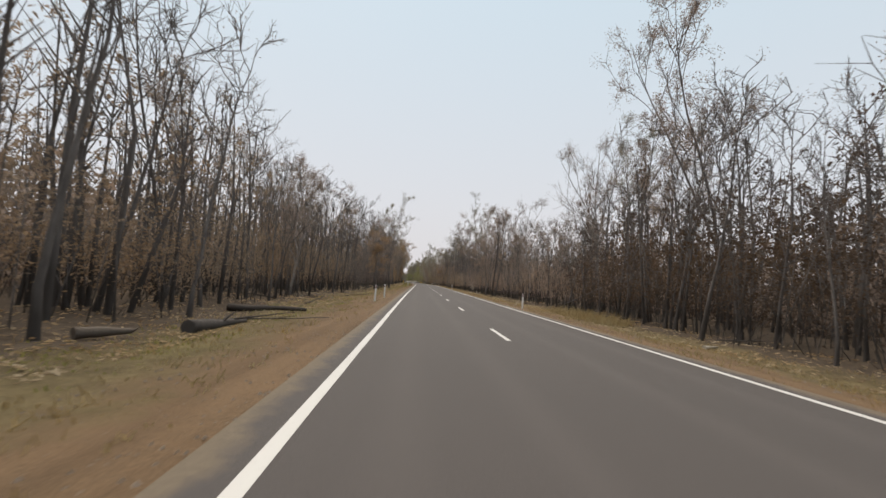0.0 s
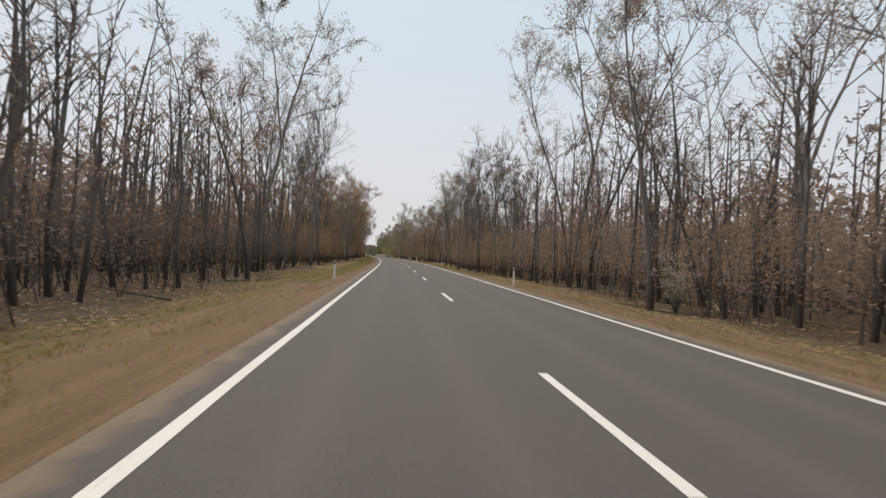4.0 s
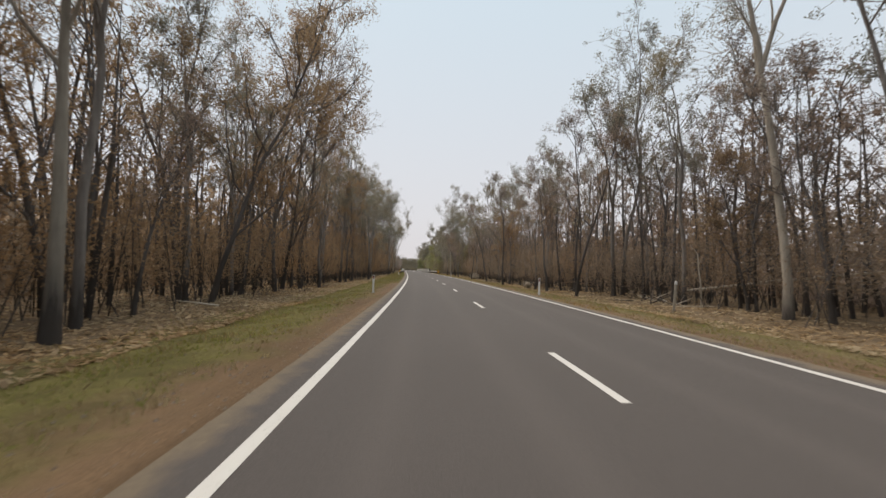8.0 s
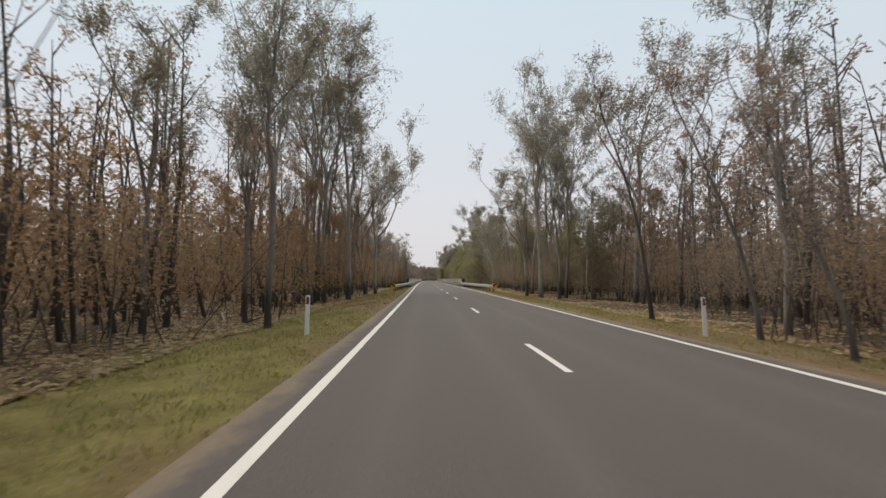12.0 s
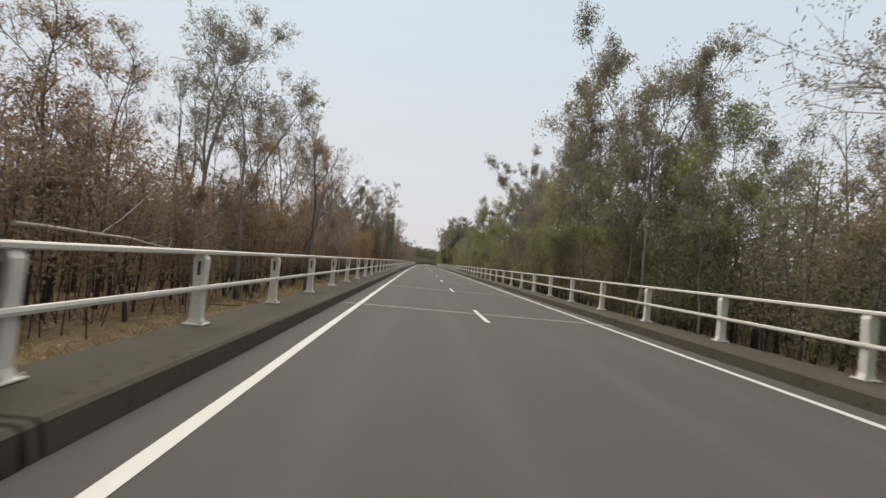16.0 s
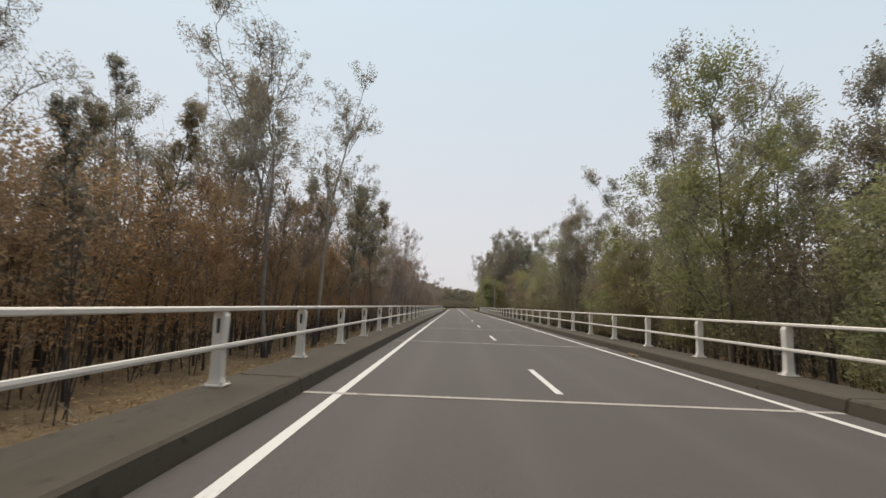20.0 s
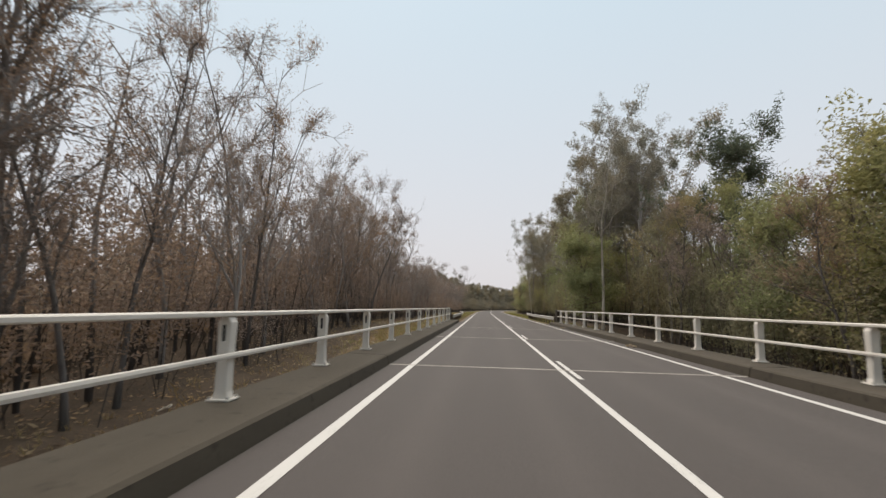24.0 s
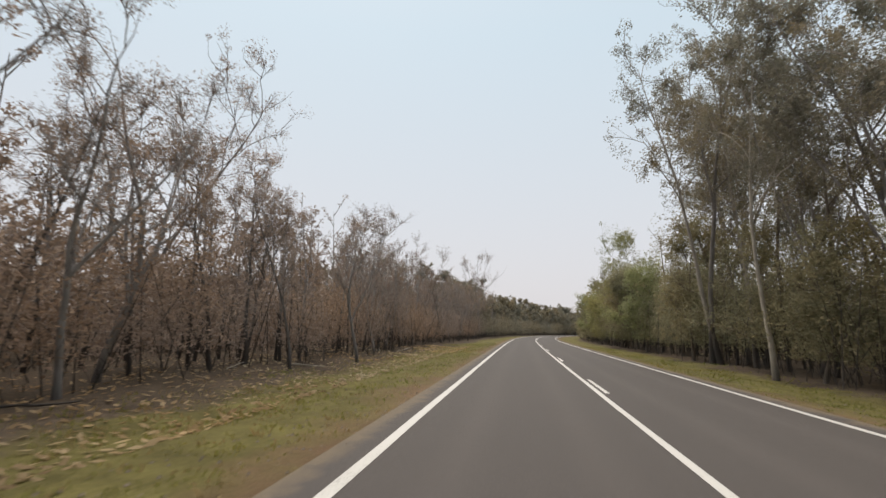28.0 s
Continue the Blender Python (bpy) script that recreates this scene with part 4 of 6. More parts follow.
# from 216 m to 257 m
grove([
    ("gum", 216, 11.8, 21.1, 0),
    ("dull", 218.5, 9.3, 13.2, -4),
    ("dull", 218.5, -10.8, 17, 0),
    ("dull", 220.4, 7.7, 11.2, -5),
    ("rust", 222, -11.6, 16, 0),
    ("spread", 226, -11, 16.4, 0),
    ("gum", 228, 9.8, 13.6, 0),
    ("rust", 231.1, -9.4, 10.7, 3),
    ("gum", 232, -10.1, 13.5, 0),
    ("dull", 232.9, 6.6, 11.1, 0),
    ("blackstem", 237.8, -9.7, 14, 1.7),
    ("gum", 244, 14.5, 13.5, 0),
    ("gum", 245.1, -8.4, 12.5, 0),
    ("dull", 246.1, 7, 11.3, -3.8),
    ("spread", 248, -12.8, 14.7, 0),
    ("gum", 250.5, 12, 14.3, 0.6),
    ("gum", 254.2, -8.9, 13, 0),
    ("gum", 256, 13.2, 16.9, 0),
    ("gum", 256, 8.1, 9.4, 0),
    ("dull", 257.9, 6.5, 8.5, 0),
])
# from 258 m to 301 m
grove([
    ("gum", 258, 19.3, 18.2, 0),
    ("gum", 258.5, -11, 17.2, 0),
    ("gum", 264, 8.1, 10.4, 0.2),
    ("gum", 266, -10.7, 20.4, 0),
    ("gum", 274, -10.5, 18.8, 0),
    ("gum", 274, 12.8, 18.8, 0),
    ("gum", 274.3, 15.7, 18.9, 0),
    ("dull", 274.6, 6.2, 6.5, -2.5),
    ("dull", 277.9, 6.7, 8.7, 0),
    ("gum", 279.2, -10, 9.5, 0.5),
    ("gum", 280, 9.1, 12.9, 0),
    ("gum", 281.8, -7.4, 12, -0.5),
    ("dull", 284.1, 6.8, 10.4, -1.1),
    ("gum", 296, -11.5, 19, 0),
    ("gum", 296, 11.5, 16.7, 0),
    ("gum", 296.6, -10.4, 20.1, 0),
    ("gum", 298.7, -9, 21.5, 0),
    ("gum", 300.9, 10, 9, 0),
    ("gum", 301, -10, 18, 0),
    ("pale", 301.2, -7.8, 22.8, 0),
])
# from 303 m to 378 m
grove([
    ("gum", 303.1, 8.6, 13.3, 0),
    ("gum", 304.7, 9.6, 14.1, 0),
    ("pale", 304.7, -11, 24, 4),
    ("stoutgum", 306.2, 7.9, 18.6, 2),
    ("gum", 307, -12.5, 20, 0),
    ("pale", 309.7, 7.4, 14.5, -4),
    ("pale", 312.3, -7.8, 18, 0),
    ("pale", 313.6, -7, 16.4, -0.2),
    ("gum", 316, 9.3, 22.6, 0),
    ("gum", 317.2, 15.5, 24, 0),
    ("pale", 324.3, 14, 24, -2.3),
    ("pale", 355.9, 11, 17.6, -2),
    ("rust", 366, -16.2, 12.2, 0),
    ("rust", 370, -16.2, 12.3, 0),
    ("gum", 372, 23.6, 20.4, 0),
    ("green", 373.7, 15, 13.6, -1.8),
    ("gum", 374, 18.8, 13, 0),
    ("gum", 378, -16.2, 19.2, 0),
    ("fullgum", 378, 13.9, 19.1, 0),
])
# from 378 m to 410 m
grove([
    ("gum", 378, -13, 15.6, 0),
    ("gum", 378, 12.3, 19.1, 0),
    ("gum", 379.6, 12.3, 14.2, 0),
    ("dull", 383.2, -10, 12.4, -1.3),
    ("green", 383.7, 13, 13.6, 0),
    ("gum", 383.9, -19.5, 17, 0),
    ("rust", 384, -14.5, 12.1, 0),
    ("gum", 387.1, 12, 15.6, -1.3),
    ("fullgum", 390, 13.9, 22.8, 0),
    ("gum", 392, 13.9, 19.9, 0),
    ("gum", 393.8, -12, 14.5, -1.9),
    ("green", 397, 13, 15, 0),
    ("gum", 398, -16.1, 21.3, 0),
    ("gum", 398, 12.3, 17.7, 0),
    ("spread", 402.8, -11, 9.5, 0.8),
    ("olive", 404, 12.3, 13.2, 0),
    ("gum", 404.3, -19.6, 18, 0),
    ("gum", 406, 12.3, 14.5, 0),
    ("rust", 408.8, -13, 9, -1.2),
    ("greatbare", 408, -14.3, 16.3, 0),
])
# from 412 m to 451 m
grove([
    ("rust", 416, -15, 9.5, 0),
    ("fullgum", 416, 13.9, 19.4, 0),
    ("gum", 420, -20.9, 23, 0),
    ("fullgum", 421.5, 16.2, 23, 0),
    ("slim", 423.4, -13, 9, -0.9),
    ("fullgum", 424.9, 17.2, 18, 0),
    ("green", 425.8, 12.5, 14.3, 0),
    ("gum", 432, 17, 11, 0),
    ("rust", 434, -24, 12.4, 0),
    ("olive", 436, 12.6, 7.5, 0),
    ("slim", 436.4, -15, 11.3, -0.6),
    ("rust", 438, -24, 14, 0),
    ("slim", 441, -16, 12.8, 0),
    ("gum", 444, -24, 15.1, 0),
    ("pine", 444.9, 19, 21, 0),
    ("slim", 444.9, -14, 9.2, -0.5),
    ("gum", 448, -20.8, 15.2, 0),
    ("slim", 449, -16.5, 11.8, 0),
    ("slim", 451.5, -16.2, 12.2, 0),
])
# from 453 m to 471 m
grove([
    ("gum", 453.7, 15, 14.7, 0.8),
    ("slim", 454, -19.2, 15.7, 0),
    ("green", 454, 12.2, 15.5, 0),
    ("rust", 456, -14.8, 11, 0),
    ("fullgum", 456, 21.8, 17.9, 0),
    ("tallpale", 464.3, -11.8, 21.5, 0),
    ("gum", 458, -12.8, 20, 0),
    ("rust", 460, -13.4, 11, 0),
    ("gum", 460, -22.4, 15.7, 0),
    ("slim", 461, -17, 16.9, 0),
    ("gum", 462, -16, 18.3, 0),
    ("gum", 462.1, 18.1, 19.8, 0),
    ("fullgum", 463.3, 14.8, 18.4, 0),
    ("dull", 464.5, -14, 12.7, 0),
    ("slim", 466, -20.8, 19.9, 0),
    ("rust", 468, -13.6, 11.7, 0),
    ("gum", 470, -22.4, 22.5, 0),
    ("slim", 471.3, -11, 12.7, -1.8),
])
# from 471 m to 522 m
grove([
    ("green", 471.3, 13, 10.3, 0.6),
    ("gum", 472, 16.9, 15.5, 0),
    ("slim", 474, -17.6, 14.5, 0),
    ("gum", 474.4, 13, 10.8, 0.3),
    ("slim", 476, -15, 12.5, 0),
    ("slim", 478.2, -10, 15.5, -1.2),
    ("gum", 482, -12.7, 15.8, 0),
    ("slim", 484, -15.9, 18.9, 0),
    ("fullgum", 488, 23.3, 20.5, 0),
    ("fullgum", 488.6, 13.2, 15.2, 0),
    ("olive", 490, 12.1, 15.3, 0),
    ("gum", 490.9, 14, 15.6, 0.2),
    ("gum", 494, -14.3, 21.9, 0),
    ("gum", 496, 15.3, 18.2, 0),
    ("slim", 497, -14, 17, 0),
    ("green", 502, 12, 13.5, 0),
    ("spread", 508, -14.3, 20.3, 0),
    ("spread", 519, -13, 14.2, 0),
    ("dull", 521.5, -14.5, 18, 0),
    ("spread", 522, -14.2, 19.3, 0),
])
# from 523 m to 553 m
grove([
    ("dull", 523.8, -12.6, 11.1, 0),
    ("dull", 526, -13, 12.7, 0),
    ("spread", 528.6, -11, 10.4, -1.2),
    ("spread", 530, -14.5, 15.2, 0),
    ("green", 531, 14.2, 10, 0),
    ("dull", 533.5, -12.8, 14.9, 0),
    ("olive", 536, 16.8, 12.7, 0),
    ("spread", 537, -13.6, 11.9, 0),
    ("green", 538, 15, 9.8, 0),
    ("dull", 540, -15, 15.6, 0),
    ("dull", 540, -17.4, 21.9, 0),
    ("spread", 543.5, -13, 9.6, 0),
    ("green", 545, 16, 11.6, 0),
    ("dull", 547, -14.2, 10.4, 0),
    ("spread", 550, -15.6, 13.3, 0),
    ("spread", 551, -13, 12, 0),
    ("olive", 551, 14.6, 11.5, 0),
    ("dull", 552, -22, 15.3, 0),
    ("pine", 553.5, 17.6, 17.2, 0),
])
# from 554 m to 574 m
grove([
    ("dull", 554.1, -12, 11.3, -1.8),
    ("tallpale", 555, 8.6, 20, 5),
    ("dull", 556, -17.1, 16.1, 0),
    ("olive", 558, 15, 10, 0),
    ("green", 559, 16, 11, 0),
    ("gum", 561.3, 13.7, 20.3, 0),
    ("green", 563.5, 11.5, 8, 0),
    ("dull", 564, -15.2, 16.6, 0),
    ("gum", 564, 16.4, 21.9, 0),
    ("olive", 566, 14, 10, 0),
    ("fullgum", 566, 11.5, 23, 0),
    ("greatbare", 570, -18.2, 18.5, 1),
    ("dull", 567.5, -12.8, 10.8, 0),
    ("fullgum", 570, 16.5, 18, 0),
    ("green", 571, 10.8, 16, 0),
    ("spread", 572, -16.6, 14.8, 0),
    ("fullgum", 572, 11.3, 23, 0),
    ("dull", 572.9, -15.9, 15.4, -1.2),
    ("fullgum", 573, 13, 23, 0),
    ("fullgum", 574, 20.8, 23, 0),
])
# from 574 m to 598 m
grove([
    ("spread", 574.2, -11, 7.7, -0.8),
    ("fullgum", 576, 14.6, 23, 0),
    ("spread", 576.2, -23.3, 18.1, 0.9),
    ("fullgum", 578.3, 12, 18.2, 1),
    ("spread", 580.5, -12.2, 8.9, 0),
    ("spread", 582, -17.9, 21.2, 0),
    ("fullgum", 582, 10.9, 19.4, 0),
    ("spread", 583, -10.9, 7.4, 0),
    ("dull", 584, -21, 22.7, 0),
    ("spread", 585.5, -13.2, 9.7, 0),
    ("dull", 586, -16.1, 14.4, 0),
    ("spread", 587.5, -10.8, 8, 0),
    ("spread", 590, -12.4, 8.9, 0),
    ("dull", 592, -11, 8.4, 0),
    ("dull", 594, -13, 9.6, 0),
    ("dull", 594, -15.9, 16.4, 0),
    ("olive", 594.5, 11.6, 6.4, 0),
    ("dull", 596, -19, 18.2, 0),
    ("fullgum", 598, 16.7, 18.8, 0),
])
# from 599 m to 625 m
grove([
    ("spread", 599, -12.2, 9.4, 2),
    ("green", 600, 11.8, 7.4, 0),
    ("spread", 602.6, -11.3, 7.9, 2),
    ("dull", 604, -20.5, 17.9, 0),
    ("green", 604.3, 12.2, 10.5, 0),
    ("spread", 605, -12.8, 9.5, 0),
    ("fullgum", 608.5, 13.5, 17.2, 0),
    ("tallpale", 610, 10.2, 18.4, -3),
    ("dull", 610.4, -10.1, 7.4, 0),
    ("dull", 611, -12.3, 8.9, 0),
    ("green", 612, 17.8, 16.9, 0),
    ("fullgum", 613, 12, 19.8, 0),
    ("gum", 616, 14, 21.2, 0),
    ("tallpale", 616, 8.6, 15.8, -2),
    ("dull", 616, -22.1, 18.1, 0),
    ("spread", 616.2, -9.6, 7.6, 0.5),
    ("fullgum", 620, 12.6, 18.3, 0),
    ("olive", 621, 10.8, 7.5, 0),
    ("tallpale", 623.3, 11.1, 20.6, -2),
    ("tallpale", 625.7, 10.2, 22.2, -2),
])
# from 626 m to 686 m
grove([
    ("gum", 626, 9.8, 22.4, 0),
    ("fullgum", 627, 12.3, 23, 0),
    ("olive", 628, 11, 9, 0),
    ("fullgum", 633, 14, 24, 0),
    ("spread", 636, -15.7, 13.4, 0),
    ("fullgum", 640, 24, 24, 0),
    ("green", 645, 10.6, 9, 0),
    ("olive", 652, 10.4, 9, 0),
    ("green", 662, 9.8, 15.1, 0),
    ("spread", 684, -22.1, 19, 0),
    ("spread", 686, -10.9, 16.3, 0),
])
# a second row behind the road's edge, left
grove([
    ("bare", 150, -13, 19, 0),
    ("bare", 155, -12.5, 18, 0),
    ("bare", 157, -17, 21, 0),
    ("bare", 161, -16, 20, 0),
    ("bare", 166, -13.5, 17, 0),
    ("bare", 153.5, -15, 20, 0),
    ("bare", 146, -12, 18, 0),
    ("rust", 198.5, -13.5, 15.3, 0),
    ("dull", 201.5, -15.5, 15.4, 0),
    ("rust", 205.5, -13, 16, 0),
    ("rust", 208.5, -14.5, 16, 0),
    ("rust", 210.5, -12.2, 16, 0),
    ("dull", 199.5, -18, 17.9, 0),
    ("rust", 194.5, -14, 14, 0),
    ("dull", 196, -17, 17, 0),
])
grove([
    ("gum", 253.5, -11.5, 13.4, 0),
    ("rust", 256, -14.5, 15, 0),
    ("gum", 259.5, -14, 15.7, 0),
    ("rust", 262.5, -12.2, 13, 0),
    ("gum", 252, -16, 18, 0),
    ("dull", 250, -11.5, 13.3, 0),
    ("rust", 257.5, -10.2, 11, 0),
    ("dull", 266, -15, 16, 0),
])
# a second row behind the road's edge, right
grove([
    ("dull", 203.5, 14.5, 12.5, 0),
    ("dull", 206, 16, 12, 0),
    ("rust", 199, 16.5, 12, 0),
    ("dull", 210.5, 14.5, 13, 0),
    ("dull", 203, 18, 13, 0),
    ("bare", 150, 10.5, 14, 0),
    ("bare", 147, 9.5, 13.7, 0),
    ("bare", 156.5, 12.5, 16, 0),
    ("bare", 162, 11.5, 16, 0),
    ("bare", 168, 9.5, 13, 0),
])
# tall gums that stand out above the woods, well back from the road
grove([("spread", 101.8, 28.6, 29, 0), ("gum", 97, 33, 31, 0), ("dull", 54.5, 20, 24, 0)])
# the round green trees past the bridge
grove([("green", 558.5, 7.8, 9.3, 0), ("green", 617, 17.5, 12.5, 0)])


def mixture(s, side):
    """Kinds and their shares along the road."""
    if s < 62 and side > 0:
        return (("bare", 1.0),)
    if s < 130:
        return (("bare", 0.7), ("dull", 0.26), ("rust", 0.04)) if side < 0 else (("bare", 0.5), ("dull", 0.5))
    if s < 172:
        return (("bare", 0.65), ("dull", 0.27), ("gum", 0.08))
    if s < 195:
        return (("bare", 0.3), ("dull", 0.45), ("rust", 0.1), ("gum", 0.15))
    if s < 300:
        return (("dull", 0.3), ("rust", 0.24), ("gum", 0.3), ("bare", 0.16)) if side < 0 else (("dull", 0.42), ("rust", 0.25), ("gum", 0.28), ("bare", 0.05))
    if s < 490 or (s < 560 and side > 0):
        return (("rust", 0.58), ("dull", 0.3), ("slim", 0.12)) if side < 0 else (("olive", 0.27), ("green", 0.15), ("gum", 0.3), ("dull", 0.28))
    return (("dull", 0.72), ("spread", 0.28)) if side < 0 else (("olive", 0.35), ("green", 0.3), ("gum", 0.35))


def pick(rs, shares):
    u, acc = rs.uniform(), 0
    for k, w in shares:
        acc += w
        if u <= acc:
            return k
    return shares[-1][0]


TOPS = {"spread": (8, 13), "bare": (7.5, 13), "dull": (7, 13), "rust": (6, 9.5), "gum": (10, 15), "pale": (14, 18), "slim": (8, 12), "green": (5, 8), "olive": (4.5, 8), "pine": (12, 15)}


def tree_line(s, side):
    """How far from the road's middle the first trees stand."""
    if side < 0:
        return (np.interp(s, [20, 60, 90, 110, 150, 205, 240, 270, 300, 330, 345, 358, 545, 600], [9.6, 10.2, 8.2, 8.6, 9.8, 10.6, 9.4, 8.6, 8.0, 8.4, 9.5, 12.6, 12.2, 10.5]))
    return (np.interp(s, [20, 60, 90, 120, 155, 178, 192, 212, 222, 276, 288, 300, 308, 320, 345, 358, 556, 580, 610], [9.5, 9.0, 8.4, 8.0, 6.8, 7.2, 11.2, 11.2, 7.8, 7.6, 11.0, 11.2, 9.4, 8.6, 9.5, 12.0, 11.5, 10.6, 9.4]))


# how high the woods' edge reaches, every ten metres from 20 m on
CANOPY_LEFT = [13, 13, 12.2, 9.9, 9.6, 10.5, 10.2, 10.8, 12.5, 13, 13, 13, 13, 14, 12.5, 12.2, 11.8, 12.4, 14, 14, 14, 13.5, 12.4, 12.8, 14, 14, 11.1, 13, 14, 14, 14, 13, 12, 12, 12, 11.1, 13, 12, 12.3, 12.1, 10.5, 9.3, 9.9, 10.4, 12, 11.5, 13, 14, 15, 15, 15, 13.7, 11.3, 11.5, 10.9, 10.8, 10, 8.8, 8.7, 8.7, 8.6, 9.5, 9.8, 9.3, 9.4, 10.2, 12]
CANOPY_RIGHT = [11, 10.3, 9.5, 10.5, 8.3, 8.2, 9.1, 10.5, 10, 11.6, 12, 12, 12, 12, 11.4, 9.2, 8.5, 12.3, 13, 13, 12.4, 11.5, 10.1, 11.4, 10, 11.2, 11.7, 12, 10.7, 12.4, 13, 14, 14, 14, 12, 10.7, 13.5, 14.2, 14, 13, 14, 9.5, 8.5, 9.5, 13.4, 10.6, 10.1, 13.3, 14.3, 13, 13, 10.5, 9.8, 13, 14, 14, 14, 11.3, 6.9, 12, 13, 14, 14, 14, 13.2, 13, 13]


def canopy(s, lat):
    """The tallest that a tree may stand; higher a little way back from the edge."""
    s, lat = np.broadcast_arrays(np.asarray(s, float), np.asarray(lat, float))
    at = 20 + 10.0 * np.arange(len(CANOPY_LEFT))
    edge = np.where(lat < 0, np.interp(s, at, CANOPY_LEFT), np.interp(s, at, CANOPY_RIGHT))
    line = np.where(lat < 0, tree_line(s, -1), tree_line(s, 1))
    return edge + 0.45 * np.clip(np.abs(lat) - line - 2.0, 0, 14)


_rs = np.random.RandomState(11)
for side in (-1, 1):
    s = 8.0
    while s < 700:
        s += _rs.uniform(3.0, 6.4) if s < 350 else _rs.uniform(3.6, 7.6)
        edge = tree_line(s, side)
        lat = side * (edge + abs(_rs.normal()) * 2.6)
        if min(math.hypot(s - a, lat - b) for a, b in PLANTED) < 1.3:
            continue
        k = pick(_rs, mixture(s, side))
        h = _rs.uniform(*TOPS[k]) * (1.02 if s < 66 and side < 0 else 1.2 if s < 130 else 1.03 if s < 330 else 1.0 if side < 0 else 1.3)
        h = min(h, float(canopy(s, lat)) * _rs.uniform(0.78, 0.97))
        plant(k, s, lat, h, _rs, _rs.uniform(-3, 3))


# ---- the woods behind: too many to count ----
def build_woods(name, label, s0, s1, side, density, near, far, tops, bark, leaf, leaf_per, seed, leaf_size=(0.15, 0.058)):
    rs = np.random.RandomState(seed)
    n = int((s1 - s0) * (far - near) * density)
    s = rs.uniform(s0, s1, n)
    lat = side * (np.maximum(near, tree_line(s, side) + 1.5) + (far - near) * rs.uniform(0, 1, n) ** 1.25)
    h = rs.uniform(*tops, n) * rs.choice([0.55, 0.8, 1.0, 1.15], n)
    h = np.minimum(h, canopy(s, lat) * rs.uniform(0.7, 0.96, n))
    foot = place(s, lat, ground_h(s, lat) - 0.1)
    tip = foot + np.stack([rs.normal(size=n) * h * 0.05, rs.normal(size=n) * h * 0.05, h], -1)
    mid = (foot + tip) / 2 + np.stack([rs.normal(size=n) * h * 0.025, rs.normal(size=n) * h * 0.025, 0 * h], -1)
    r = 0.0075 * h + 0.012

    def sticks(a, b, ra, rb, sides):
        d = b - a
        d /= np.linalg.norm(d, axis=1, keepdims=True)
        u = np.cross(d, np.array([0.31, 0.95, 0.05]))
        u /= np.linalg.norm(u, axis=1, keepdims=True) + 1e-9
        w = np.cross(d, u)
        an = np.arange(sides) * 2 * np.pi / sides
        off = np.cos(an)[None, :, None] * u[:, None] + np.sin(an)[None, :, None] * w[:, None]
        v = np.concatenate([a[:, None] + off * ra[:, None, None], b[:, None] + off * rb[:, None, None]], 1).reshape(-1, 3)
        j = np.arange(sides)
        q = np.stack([j, (j + 1) % sides, sides + (j + 1) % sides, sides + j], -1)
        return v, (q[None] + (np.arange(len(a)) * 2 * sides)[:, None, None]).reshape(-1, 4)

    wood = [sticks(foot, mid, r * 1.2, r * 0.8, 5), sticks(mid, tip, r * 0.8, r * 0.15, 4)]
    nb = 8
    t = rs.uniform(0.38, 0.97, (n, nb))
    base = np.where(t[..., None] < 0.5, foot[:, None] + (mid - foot)[:, None] * (t * 2)[..., None], mid[:, None] + (tip - mid)[:, None] * (t * 2 - 1)[..., None])
    az = rs.uniform(0, 6.28, (n, nb))
    L = h[:, None] * rs.uniform(0.1, 0.26, (n, nb)) * (1.15 - 0.5 * t)
    end = base + np.stack([np.cos(az) * L * 0.6, np.sin(az) * L * 0.6, L * 0.8], -1)
    wood.append(sticks(base.reshape(-1, 3), end.reshape(-1, 3), np.repeat(r * 0.4, nb), np.repeat(r * 0.12, nb), 3))
    v, q = merge(wood)
    wood_ob = tagged(part(name, make_mesh(name, v, q, bark, True)), label, "woods", kind="stuff")
    if leaf_per:
        m = int(n * leaf_per * 1.15) // 7
        ti = rs.randint(0, n, m)
        bi = rs.randint(0, nb, m)
        f = rs.uniform(0.45, 1.05, (m, 1))
        c = base[ti, bi] * (1 - f) + end[ti, bi] * f + rs.normal(size=(m, 3)) * 0.13
        c = np.repeat(c, 7, 0) + ball(rs, m * 7) * leaf_size[0] * np.repeat(rs.uniform(0.9, 2.0, (m, 1)), 7, 0)
        deep = np.repeat(np.abs(lat[ti]) - near, 7)[:, None]
        grow = np.clip(0.85 + 0.11 * deep, 0.85, 2.1)
        v, q = leaves(rs, c, leaf_size[0] * grow, leaf_size[1] * grow, 0.4)
        part("foliage", make_mesh("foliage", v, q, leaf), wood_ob)


W = build_woods
W("burnt_woods", "dense burnt leafless woodland of thin dark trunks", -20, 90, -1, 0.21, 8.5, 27, (9, 15), BARK_DARK, LEAF_BROWN, 85, 21)
W("burnt_woods", "dense burnt woodland of thin dark trunks", 90, 168, -1, 0.17, 8.5, 27, (9, 15), BARK_DARK, LEAF_DULL, 55, 32)
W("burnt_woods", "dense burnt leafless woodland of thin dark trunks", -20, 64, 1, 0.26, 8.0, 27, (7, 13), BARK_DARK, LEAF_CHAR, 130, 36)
W("burnt_woods", "dense burnt leafless woodland of thin dark trunks", 64, 150, 1, 0.2, 8.0, 27, (7, 13), BARK_DARK, LEAF_DULL, 75, 22)
W("scorched_woods", "dense scorched woodland with dry brown leaves", 168, 350, -1, 0.19, 9.5, 26, (8, 15), BARK_DARK, LEAF_RUST, 186, 23)
